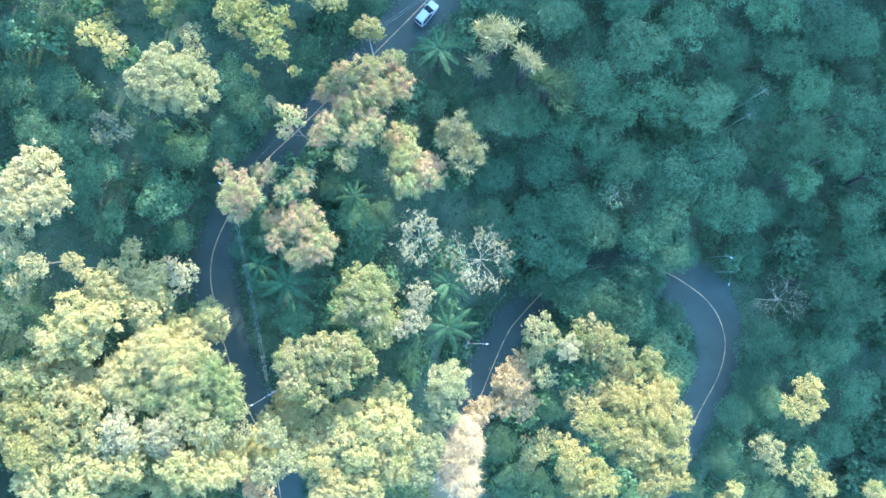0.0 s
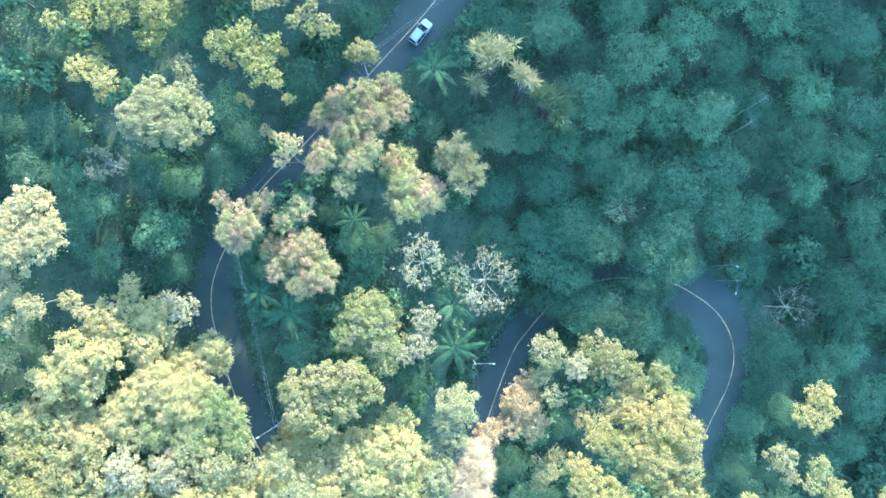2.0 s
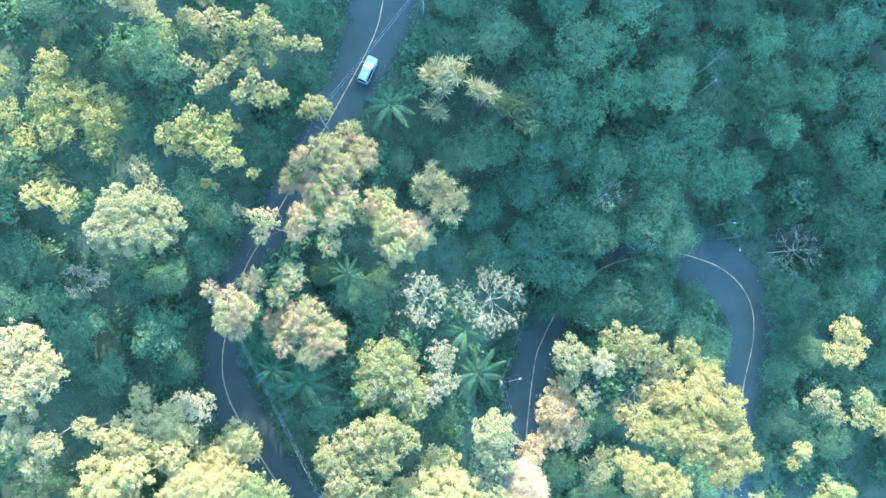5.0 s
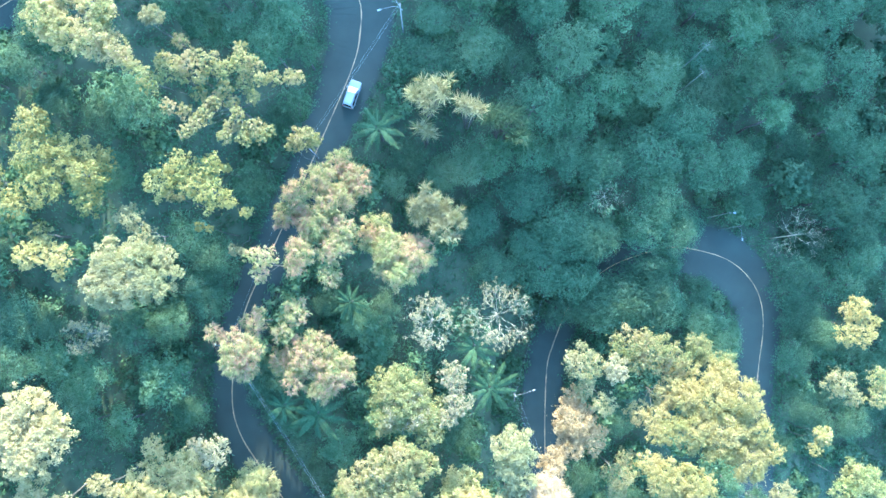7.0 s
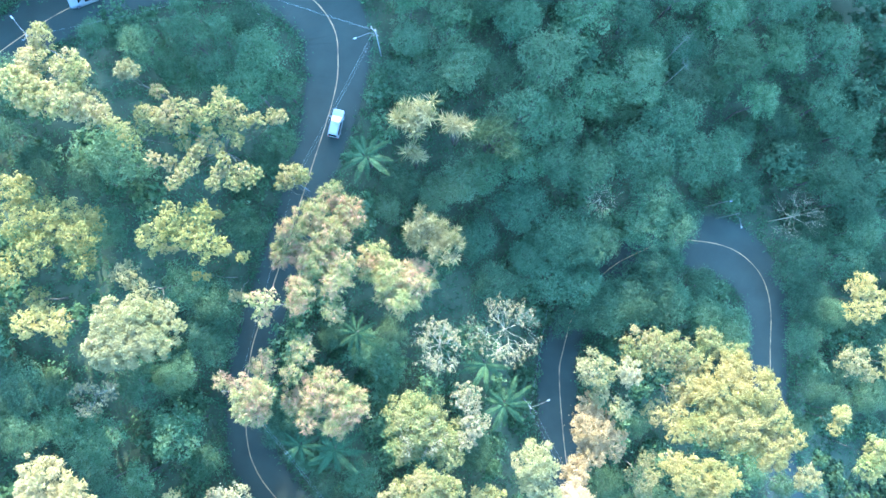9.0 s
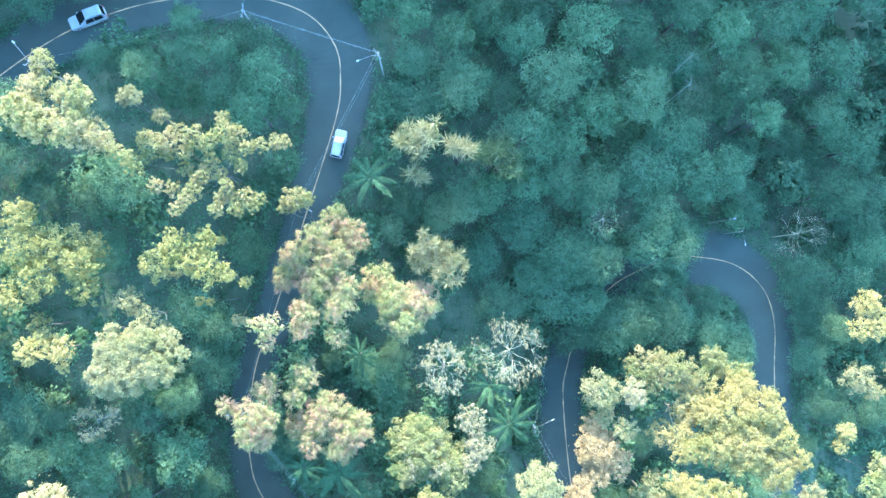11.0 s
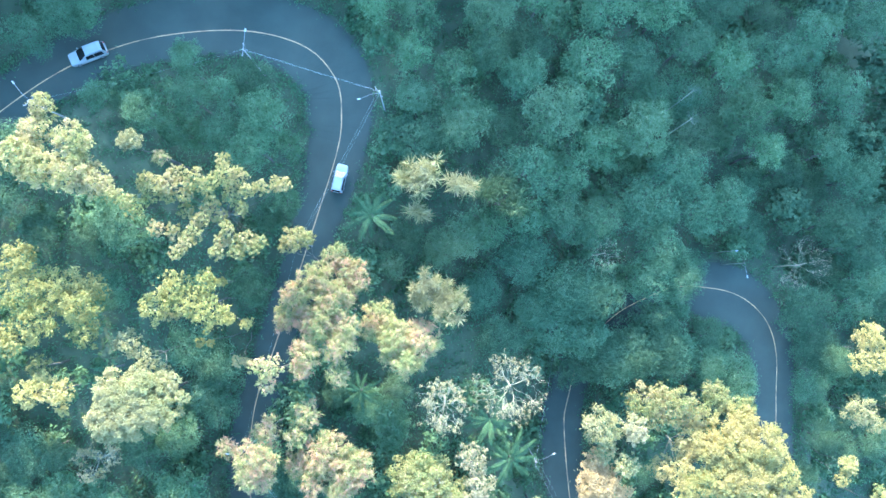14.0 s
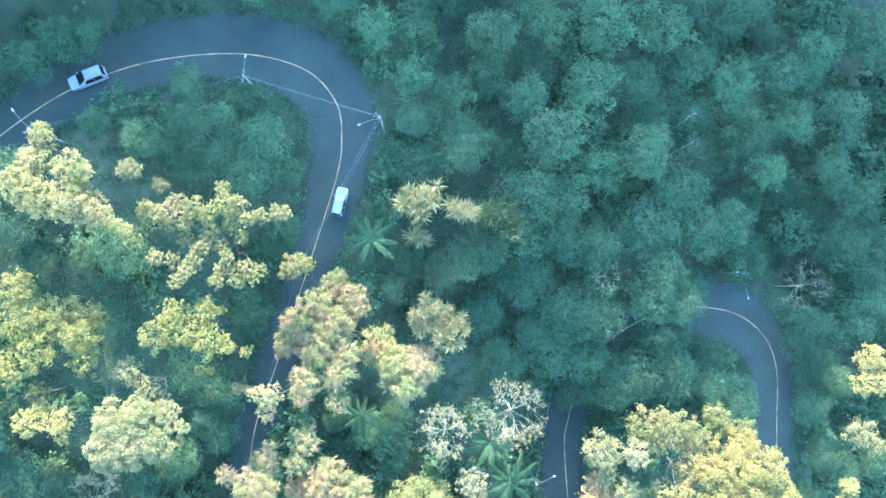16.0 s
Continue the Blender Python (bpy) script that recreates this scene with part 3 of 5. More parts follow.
tree("pink", "small pale tree beside the road", [(-18.0, 21.1, 13.6, 1.7), (-19.2, 19.4, 13.0, 1.3), (-19.5, 22.1, 12.8, 1.0)], habit="open", seed=23)
tree("pink", "spreading tree with cream and rust-red leaves", [(-4.3, 20.7, 5.3, 2.1), (-6.1, 19.3, 5.7, 1.9), (-3.6, 17.0, 6.6, 2.8), (-0.7, 15.2, 6.6, 2.8), (-3.6, 13.6, 6.6, 2.3), (-5.3, 15.3, 5.5, 1.9)], habit="spray", seed=24)
spiky_tree("tree with feathery pale yellow tufts", [(3.0, 21.6, 7.6, 2.3), (4.5, 17.0, 7.4, 2.3), (2.8, 18.6, 7.4, 2.2), (1.1, 20.4, 7.0, 1.7), (6.2, 17.8, 6.8, 1.6), (5.1, 20.0, 6.8, 1.6)], seed=25, blades=900, length=1.35)
spiky_tree("bamboo-like clump with long straw-yellow blades", [(7.8, 35.3, 7.3, 1.6), (10.4, 34.6, 8.2, 2.0), (8.1, 33.4, 7.6, 1.3)], seed=26)
spiky_tree("clump of narrow straw-yellow blades", [(13.0, 31.8, 7.6, 1.4), (14.1, 30.4, 7.2, 0.9)], seed=27)
spiky_tree("small tuft of straw-yellow blades", [(6.6, 30.4, 6.4, 1.2)], seed=28)
spiky_tree("dull green clump of narrow blades in the shade", [(16.1, 28.8, 4.5, 2.2), (18.9, 29.2, 4.5, 1.9), (18.7, 26.2, 4.5, 1.9)], seed=29, leaf='olive')
tree("pink", "tree with blush-pink and pale green leaves", [(-27.7, 14.9, 10.8, 1.4), (-25.5, 11.9, 12.0, 2.7), (-25.7, 9.7, 10.6, 2.0), (-26.8, 10.1, 11.6, 1.5)], habit="spray", seed=30)
tree("pink", "small blush tree crown beside the road", [(-22.7, 14.3, 10.5, 1.9)], habit="spray", seed=31)
tree("pink", "slim tree with reddish cream leaves", [(-17.8, 13.7, 9.0, 1.9), (-20.2, 11.8, 9.0, 1.6)], habit="spray", seed=32)
tree("pink", "rounded tree with rose-tinted cream leaves", [(-21.8, 8.3, 7.8, 2.0), (-18.2, 8.0, 9.0, 3.2), (-15.8, 4.7, 9.0, 2.9), (-18.3, 3.3, 8.2, 2.0), (-14.2, 5.5, 8.5, 1.4), (-21.2, 5.5, 8.4, 1.7)], habit="spray", seed=33)
tree("green", "fine-leaved green tree with pale branches", [(-9.1, -2.6, 5.2, 4.3), (-10.1, -0.7, 4.8, 3.2), (-7.3, -5.8, 4.6, 3.0), (-12.3, -4.2, 4.3, 2.4), (-7.6, -8.2, 4.2, 2.0)], habit="fine", seed=34)
tree("ash", "slim grey-leaved tree beside a green one", [(-1.9, -2.1, 5.2, 2.3), (-2.7, -5.5, 5.2, 2.1), (-4.4, -7.1, 4.9, 1.4)], habit="open", seed=35)
tree("cream", "tree with pale green and cream leaves", [(-19.3, -11.0, 6.0, 3.0), (-15.8, -9.7, 6.0, 2.7), (-12.1, -9.7, 6.0, 2.7), (-9.9, -11.6, 4.9, 2.3), (-19.2, -14.3, 6.0, 2.5), (-16.2, -12.7, 5.3, 2.4), (-13.1, -13.3, 5.6, 2.4), (-16.6, -16.4, 5.2, 2.2)], seed=36)
tree("sage", "rounded pale green tree by the lower road", [(2.3, -14.8, 3.2, 3.2), (0.6, -16.8, 2.6, 2.0), (1.8, -18.9, 2.2, 2.4)], habit="fine", seed=37)
tree("lime", "bright lime-green tree in full sun", [(-6.3, -17.2, 1.1, 2.8), (-9.4, -19.9, 2.5, 3.4), (-5.4, -21.6, 2.5, 3.5), (-13.5, -21.5, 2.5, 3.4), (-10.2, -24.6, 2.5, 3.4), (-12.0, -19.0, 1.6, 2.1)], seed=38)
tree("lime", "bushy lime-green tree in full sun", [(-18.3, -22.1, 2.5, 3.2), (-16.7, -25.4, 2.5, 3.2), (-20.0, -19.3, 2.5, 2.7), (-22.0, -17.2, 1.1, 1.8), (-20.5, -24.7, 1.9, 2.1)], seed=39)
tree("lime", "leafy yellow-green tree in full sun", [(-5.4, -26.8, 2.0, 3.2), (-9.4, -29.9, 2.0, 2.9), (-13.5, -29.7, 2.0, 3.2), (-16.0, -30.8, 1.6, 2.4)], seed=40)
tree("sage", "pale green tree at the wood's edge", [(-1.1, -24.8, 2.0, 2.6), (-0.1, -21.0, 1.0, 2.0), (0.3, -23.3, 1.7, 1.6), (-1.7, -28.1, 1.5, 1.9)], seed=41)
tree("lime", "yellow-green tree over the road", [(-23.8, -23.4, 3.0, 3.1), (-27.2, -24.4, 2.3, 2.1), (-23.7, -20.0, 2.0, 1.8)], habit="tassel", seed=42)
tree("blush", "tree with blush leaves over the lower road", [(11.8, -15.5, -0.6, 3.5), (13.1, -12.2, -1.1, 2.0), (7.1, -19.6, -0.9, 2.3), (13.6, -19.1, -1.9, 2.3), (10.1, -18.6, -1.2, 2.3)], seed=43)
tree("blossom", "tree with pinkish white blossom-like leaves", [(4.1, -23.8, 1.6, 3.0), (4.8, -21.6, 1.0, 2.0), (3.6, -26.6, 1.5, 3.2), (4.2, -29.4, 1.5, 3.0), (5.6, -24.1, 0.8, 2.0)], habit="feather", seed=44)
tree("yellow", "large bright yellow tree in full sun", [(31.3, -19.5, 0.6, 3.9), (35.5, -21.2, 0.6, 3.4), (34.4, -17.5, -0.7, 2.7), (31.2, -24.5, 0.6, 4.2), (36.1, -26.0, -0.1, 2.6), (27.5, -22.4, 0.6, 3.4), (23.1, -21.3, -0.2, 2.1), (28.2, -18.2, -0.3, 2.3), (33.6, -29.8, -0.4, 3.3), (37.0, -29.8, -0.4, 1.8)], seed=45)
tree("yellow", "smaller golden tree beside the large yellow one", [(21.1, -26.9, 0.8, 3.1), (19.5, -24.6, -0.1, 2.0), (24.4, -29.7, 0.8, 3.1), (22.1, -31.1, -0.2, 2.5)], seed=46)
tree("sage", "pale grey-green tree with open limbs", [(16.1, -7.9, 1.2, 2.9), (15.0, -11.4, -0.1, 1.8), (16.8, -14.3, 0.3, 1.9), (14.9, -6.2, 0.4, 1.1)], habit="open", seed=47)
tree("ash", "small tree with whitish cream leaves", [(19.8, -10.0, 1.8, 2.0)], habit="dense", seed=48)
tree("cream", "olive-cream tree with small leaf heads", [(23.1, -8.0, -0.1, 2.9), (26.6, -10.1, -0.1, 2.9), (29.2, -12.4, -1.2, 2.3), (25.9, -8.0, -0.7, 1.6), (23.5, -10.6, -0.7, 1.8)], habit="open", seed=49)
tree("lime", "fresh green tree between yellow ones", [(27.4, -16.1, -1.5, 2.9), (23.7, -19.5, -1.5, 2.4), (21.7, -18.1, -2.9, 2.1), (30.5, -14.8, -2.4, 2.0), (25.7, -17.8, -2.4, 2.1)], habit="open", seed=50)
tree("green", "ragged green tree in half shade", [(33.8, -13.2, -3.0, 2.3), (36.2, -16.2, -3.0, 2.1), (33.2, -11.5, -3.3, 1.3)], habit="spray", seed=51)
tree("sage", "grey-green tree in half shade", [(15.6, -26.5, -4.0, 2.6), (17.6, -24.1, -4.8, 1.6), (14.5, -28.5, -4.9, 1.6)], habit="open", seed=52)
tree("yellow", "lone yellow tree in the sun", [(61.2, -17.8, -7.5, 2.6), (58.1, -20.4, -7.5, 2.1), (60.6, -21.4, -7.5, 2.1), (62.9, -20.2, -7.8, 1.2)], habit="open", seed=53, thick=0.06)
tree("sage", "pale tree with a broken crown", [(54.5, -27.4, -8.0, 2.8), (55.9, -30.5, -9.0, 1.6)], habit="open", seed=54, thick=0.06)
tree("cream", "narrow cream tree on the slope", [(60.5, -29.0, -8.0, 2.1), (58.9, -31.5, -8.0, 1.9)], habit="open", seed=55, thick=0.06)
tree("yellow", "slim yellow-green tree on the slope", [(49.1, -34.8, -10.0, 1.6), (47.4, -36.0, -10.0, 1.4)], habit="open", seed=56, thick=0.06)
tree("green", "yellow-green tree on the lower slope", [(52.1, -42.8, -9.0, 3.0), (49.3, -43.6, -9.0, 2.4), (54.1, -45.8, -10.0, 2.3)], seed=57, thick=0.06)
tree("sage", "pale low tree on the lower slope", [(39.4, -40.5, -9.0, 2.3)], seed=58, thick=0.06)
tree("lime", "sunlit tree at the lower slope", [(63.6, -33.7, -9.0, 2.5)], seed=59, thick=0.06)
tree("lime", "small sunlit tree near the lower road", [(49.4, -34.4, -9.5, 1.6)], seed=60, thick=0.06)
tree("cream", "pale green tree on the lower slope", [(72.4, -34.7, -9.0, 2.2)], seed=61, thick=0.06)
tree("ivory", "bright cream tree with a full round crown", [(-49.5, 14.5, 16.0, 2.9), (-51.5, 11.5, 16.0, 3.3), (-48.0, 10.3, 16.0, 2.9), (-51.5, 8.7, 16.0, 2.9), (-46.8, 11.7, 15.6, 1.8)], seed=62)
tree("ivory", "cream tree in full sun", [(-53.3, 4.1, 14.5, 2.4), (-49.9, 1.9, 14.5, 1.9), (-52.9, -0.1, 13.5, 1.8)], seed=63)
tree("ivory", "small cream tree in the sun", [(-47.7, 2.4, 10.0, 1.5), (-46.3, 0.9, 10.0, 1.2)], seed=64)
tree("lime", "yellow-green tree with several heads", [(-43.8, -0.2, 10.3, 2.8), (-40.2, 4.4, 9.5, 1.5), (-40.7, 1.7, 9.3, 2.1), (-42.2, -1.7, 9.6, 1.9)], seed=65)
tree("lime", "pale lime tree in the sun", [(-38.0, -0.2, 9.0, 2.7), (-38.7, -3.6, 9.0, 2.8), (-36.6, -2.2, 7.9, 1.8)], seed=66)
tree("ash", "whitish green tree by the road", [(-34.1, 0.9, 8.5, 2.2), (-36.1, 2.1, 7.4, 1.4)], habit="open", seed=67)
tree("lime", "large soft green tree", [(-46.6, -5.3, 11.5, 3.8), (-49.7, -7.6, 11.2, 3.0), (-43.0, -4.7, 11.1, 2.4), (-45.7, -8.3, 10.5, 2.7)], seed=68)
tree("lime", "tree with tasselled green leaves by the road", [(-30.8, -4.9, 6.5, 2.6), (-33.2, -7.2, 6.5, 2.6), (-30.2, -7.4, 5.1, 1.4), (-35.6, -6.5, 6.5, 2.3)], habit="tassel", seed=69)
tree("lime", "wide pale yellow-green tree in full sun", [(-37.5, -8.9, 9.0, 3.4), (-34.8, -11.5, 9.0, 3.6), (-40.4, -10.8, 9.0, 3.0), (-42.6, -13.2, 9.0, 3.3), (-33.2, -9.4, 8.4, 2.5)], habit="tassel", seed=70)
tree("lime", "full green-yellow tree in sunlight", [(-48.9, -12.5, 8.5, 3.3), (-46.6, -14.9, 8.5, 3.0), (-52.4, -11.7, 7.7, 2.6), (-55.5, -13.2, 7.5, 2.3)], seed=71)
tree("green", "spreading green tree by the roadside", [(-30.9, -12.6, 8.2, 3.3), (-33.1, -16.2, 8.2, 3.5), (-28.5, -14.2, 7.5, 2.6), (-27.7, -17.1, 7.5, 2.5), (-37.6, -15.2, 8.2, 3.0)], habit="tassel", seed=72)
tree("yellow", "yellow tree in full sun", [(-54.1, -16.7, 9.5, 3.5), (-50.5, -19.2, 9.5, 3.1), (-53.2, -22.5, 9.5, 3.4), (-55.9, -19.7, 8.9, 2.7)], seed=73)
tree("ash", "whitish blossom-topped tree in sunlight", [(-41.8, -19.2, 9.5, 2.2), (-39.9, -21.0, 9.5, 1.7), (-42.9, -21.5, 8.8, 1.5)], seed=74)
tree("ash", "pale tree flecked with white leaves", [(-36.3, -20.5, 9.0, 2.6), (-35.4, -22.5, 8.0, 1.9)], seed=75)
tree("lime", "tall lime tree in full sun", [(-48.5, -24.2, 8.5, 3.6), (-44.4, -25.0, 8.5, 3.3), (-52.9, -27.3, 8.5, 3.1), (-47.0, -27.6, 8.5, 3.0)], seed=76)
tree("green", "deep green sunlit tree", [(-39.7, -25.8, 6.5, 3.5), (-36.3, -27.9, 6.5, 2.9), (-42.7, -28.1, 5.9, 2.8)], habit="tassel", seed=77)
tree("lime", "light green tree by the road", [(-30.7, -22.6, 6.0, 3.0), (-28.4, -25.7, 6.0, 2.8), (-32.5, -27.7, 5.3, 2.4), (-34.3, -25.1, 4.9, 2.2)], habit="tassel", seed=78)
tree("blush", "small blush tree by the road", [(-25.6, -28.0, 2.0, 2.0), (-24.7, -30.4, 2.0, 2.1), (-26.1, -30.3, 1.7, 1.5)], seed=79)
tree("cream", "mixed cream tree at the wood's edge", [(-55.7, -4.6, 11.5, 2.2)], seed=80)
tree("lime", "low soft green tree under taller sunlit crowns", [(-53.1, -12.8, 9.9, 2.7), (-49.4, -13.8, 9.9, 2.6), (-45.6, -16.0, 9.9, 2.6), (-55.7, -12.7, 9.9, 2.3), (-49.3, -16.7, 9.9, 2.7)], habit="open", seed=81)
tree("sage", "low grey-green tree among sunlit crowns", [(-41.0, -15.9, 8.6, 2.7), (-33.4, -19.0, 8.6, 3.1), (-36.4, -21.3, 8.6, 2.7), (-29.7, -20.6, 8.6, 2.6), (-39.8, -21.5, 7.7, 2.3)], habit="open", seed=82)
tree("lime", "low green tree filling the sunlit wood", [(-49.0, -20.4, 8.9, 3.0), (-44.6, -20.4, 8.9, 2.7), (-40.7, -24.5, 8.9, 2.7), (-33.9, -24.9, 8.9, 3.0), (-52.6, -24.8, 8.9, 2.7), (-30.2, -25.7, 8.9, 2.6)], habit="open", seed=83)
tree("sage", "low pale tree beside the road", [(-27.0, -21.1, 6.1, 2.4), (-22.3, -21.1, 6.1, 2.4), (-20.0, -24.6, 6.1, 2.4), (-23.0, -26.4, 6.1, 2.4)], habit="open", seed=84)
tree("cream", "tree with scattered pale leaves", [(-42.4, 33.8, 13.0, 1.6)], habit="open", seed=85)
# four small treetops added in place of sun flecks on the shaded understorey
tree("sage", "thin pale treetop added as sun flecks on the understorey", [(-26.0, 32.4, 13.0, 0.8), (-25.1, 31.8, 12.5, 0.6)], habit="open", seed=120, thick=0.06)
tree("gold", "thin yellow treetop added as sun flecks above shaded crowns", [(-24.1, 27.6, 12.5, 0.7), (-23.2, 27.0, 12.0, 0.5)], habit="open", seed=121, thick=0.06)
tree("sage", "slender pale treetop added as sun flecks beside the road", [(-21.5, 23.6, 11.5, 0.8), (-20.6, 23.0, 11.0, 0.6)], habit="open", seed=122, thick=0.06)
tree("gold", "slim yellow treetop added as sun flecks in the wood", [(-19.0, 33.4, 14.5, 0.8), (-18.1, 32.8, 14.0, 0.6)], habit="open", seed=123, thick=0.06)
tree("gold", "open yellow tree with leaves in scattered bunches", [(-44.1, 46.4, 16.5, 2.0), (-44.5, 41.8, 16.2, 2.2), (-42.9, 38.4, 15.6, 1.6), (-46.5, 37.3, 15.6, 1.5)], habit="open", seed=124, thick=0.06)
bare_tree("nearly leafless tree with bleached white twigs", -1.9, 5.9, 5.6, 3.1, 86, leafy=0.36, fine=1.0)
bare_tree("bare white-branched tree with tufts at the tips", 7.2, 3.1, 1.6, 4.4, 87, leafy=0.34, fine=1.0)
bare_tree("leafless grey tree standing in the shade", 58.0, -3.4, -8.5, 4.0, 88, leafy=0.0, bark=PALE_BARK, depth=3, fine=0.6)
bare_tree("grey leafless treetop in the shade", 28.6, 13.4, -1.0, 2.8, 89, leafy=0.35, bark=PALE_BARK, leaf='olive', fine=0.5, depth=3)
bare_tree("broken grey snag among dark crowns", 50.3, 28.6, 1.0, 1.5, 90, leafy=0.0, fine=0.5, bark=GREY_BARK, depth=1)
bare_tree("grey leafless snag in the shaded wood", 48.2, 25.1, 1.0, 1.5, 91, leafy=0.0, fine=0.5, bark=GREY_BARK, depth=1)
bare_tree("pinkish grey leafless bush between dark crowns", -43.6, 20.6, 9.0, 2.3, 92, leafy=0.3, fine=0.9, bark=GREY_BARK, leaf='ash')
bare_tree("pale bare twigs of a thinning tree", -9.5, -3.8, 5.0, 2.6, 93, leafy=0.2, fine=0.9)
bare_tree("dead grey tree among dark crowns", -45.3, 23.2, 4.0, 2.9, 94, leafy=0.5, fine=0.7, bark=GREY_BARK, leaf='olive')
palm("dark green palm with arching fronds by the road", 0.8, 33.1, 5.3, 3.8, 95)
palm("shaded palm with long fronds", 2.4, -7.2, -4.7, 4.8, 96)
palm("shaded palm beside the lower road", 2.5, -0.4, -3.6, 4.0, 97)
palm("shaded palm under the trees", -21.3, -0.4, 2.2, 4.3, 98)
palm("small palm in deep shade", -25.1, 2.4, 2.4, 2.8, 99)
palm("shaded palm among the trees", -11.6, 12.4, 1.4, 3.0, 100)

# ---- the shaded forest: a few grown shapes, each tree a thing of its own ----
SHAPES = []


def forest_shape(leaf, label, lobes, high, seed, size=0.42, clumps=2.1, per=7, narrow=0.7, spread=0.5, heads=True):
    rng = np.random.default_rng(seed)
    top = thing("tree", 0, 0, -500, label, "tree", "shaded forest trees")
    own = [(x, y, high - d, r) for x, y, d, r in lobes]
    v, f = limbs(own, high, rng, 0.22)
    part("trunk", mesh_of("trunk", v, f, BARK, True), top)
    v, f = crown_leaves([h[:4] for h in crown_heads(own, rng, 5, 0.25, 0.42)] if heads else own, rng, clumps, per, size, narrow, spread, below=-0.05, flat=0.80)
    part("crown", mesh_of("crown", v, f, LEAF[leaf]), top)
    SHAPES.append(top)


# every shape is about ten metres across and fourteen high
_rng = np.random.default_rng(77)
for _k, (_leaf, _label) in enumerate([("forest", "dense dark green broadleaf tree in the shade"), ("moss", "moss-green broadleaf tree with a lumpy crown in the shade"), ("olive", "dull olive-green tree with a loose crown in the shade"),
                                      ("forest", "dark green forest tree with several rounded heads"), ("moss", "wide moss-green forest tree in shade"), ("olive", "greyish green feathery tree in the shade"),
                                      ("forest", "deep green tree with a domed crown in the shade"), ("moss", "mid-green forest tree with an uneven crown"),
                                      ("olive", "broad grey-green tree with fine leaves in shade"), ("forest", "tall dark green tree with a ragged crown"), ("moss", "bright green tree among darker shaded crowns")]):
    _lobes = [(0, 0, 0, _rng.uniform(2.9, 3.6))]
    for _j in range(int(_rng.integers(3, 6))):
        _q = _j * 1.4 + _rng.uniform(-0.5, 0.5)
        _d = _rng.uniform(1.6, 2.9)
        _lobes.append((math.cos(_q) * _d, math.sin(_q) * _d, _rng.uniform(0.5, 2.4), _rng.uniform(1.7, 2.7)))
    forest_shape(_leaf, _label, _lobes, 14.0, 300 + _k, size=(0.25, 0.26, 0.55)[_k % 3], narrow=(0.75, 0.8, 0.2)[_k % 3], clumps=(3.4, 2.3, 2.9)[_k % 3], spread=(0.55, 0.5, 0.5)[_k % 3], heads=_k % 3 == 1)


USED = set()


def forest_tree(k, x, y, top_z, r, turn, upper=True):
    """One of the grown shapes, set with its crown at top_z and of radius r."""
    cx, cy = x, y
    gap, _ = road_gap(x, y)
    if gap[0] < 1.0:
        n = np.hypot(MIDDLE[:, 0] - x, MIDDLE[:, 1] - y).argmin()
        out = np.array([x, y]) - MIDDLE[n]
        x, y = MIDDLE[n] + out / (np.linalg.norm(out) + 1e-6) * (HALF[n] + 1.0)
    bz = float(ground_height(x, y)[0])
    high = max(top_z - bz, 3.0)
    src = SHAPES[k % len(SHAPES)]
    # a tree that stands at the roadside leans out over it
    lean = Vector((0, 0, 1)).rotation_difference(Vector((cx - x, cy - y, high))).to_matrix().to_4x4()
    m = Matrix.Translation((x, y, bz)) @ lean @ pose(0, 0, 0, 0, 0, turn) @ Matrix.Diagonal((r / 4.7, r / 4.7, high / 14.0, 1))
    if k % len(SHAPES) in USED:
        ob = copy_thing(src, m)
        ob.matrix_basis = m
    else:
        USED.add(k % len(SHAPES))
        src.matrix_basis = m
    if upper:
        CROWNS.append((x, y, r * 0.9))


# round the lower bend mostly the darkest leaves, deepening the shade by colour
forest_tree(4, 13.6, 56.9, 11.0, 3.7, 256)
forest_tree(4, 19.0, 54.8, 7.8, 4.2, 122)
forest_tree(10, 15.9, 50.3, 8.0, 3.4, 222)
forest_tree(1, 19.4, 45.6, 7.6, 4.2, 52)
forest_tree(5, 28.1, 50.7, 6.6, 4.3, 345)
forest_tree(7, 35.7, 49.9, 5.8, 3.9, 86)
forest_tree(10, 46.2, 46.3, 0.4, 5.9, 111)
forest_tree(7, 52.9, 41.7, 1.1, 5.0, 138)
forest_tree(1, 38.6, 39.5, 1.3, 6.2, 17)
forest_tree(3, 28.8, 41.4, 4.6, 4.0, 161)
forest_tree(9, 24.8, 46.0, 7.2, 3.1, 93)
forest_tree(5, 29.8, 34.7, 4.5, 5.2, 328)
forest_tree(9, 46.3, 36.5, -1.3, 4.3, 176)
forest_tree(6, 54.7, 36.0, -1.3, 4.7, 149)
forest_tree(4, 59.7, 30.5, -3.4, 5.2, 237)
forest_tree(6, 69.5, 28.6, -6.3, 5.0, 148)
forest_tree(6, 77.9, 29.0, -7.7, 5.5, 18)
forest_tree(7, 59.0, 22.0, -3.3, 4.8, 102)
forest_tree(4, 67.0, 20.6, -5.5, 5.0, 286)
forest_tree(10, 59.2, 15.8, -3.6, 4.0, 16)
forest_tree(6, 77.5, 18.0, -8.3, 5.5, 278)
forest_tree(3, 88.9, 27.8, -10.4, 5.6, 34)
forest_tree(6, 71.1, 10.9, -7.9, 4.6, 61)
forest_tree(0, 74.3, 4.5, -9.8, 4.7, 17)
forest_tree(8, 17.7, 38.7, 6.2, 4.3, 101)
forest_tree(6, 23.3, 29.1, 4.9, 4.8, 295)
forest_tree(7, 28.2, 26.4, 0.5, 4.6, 61)
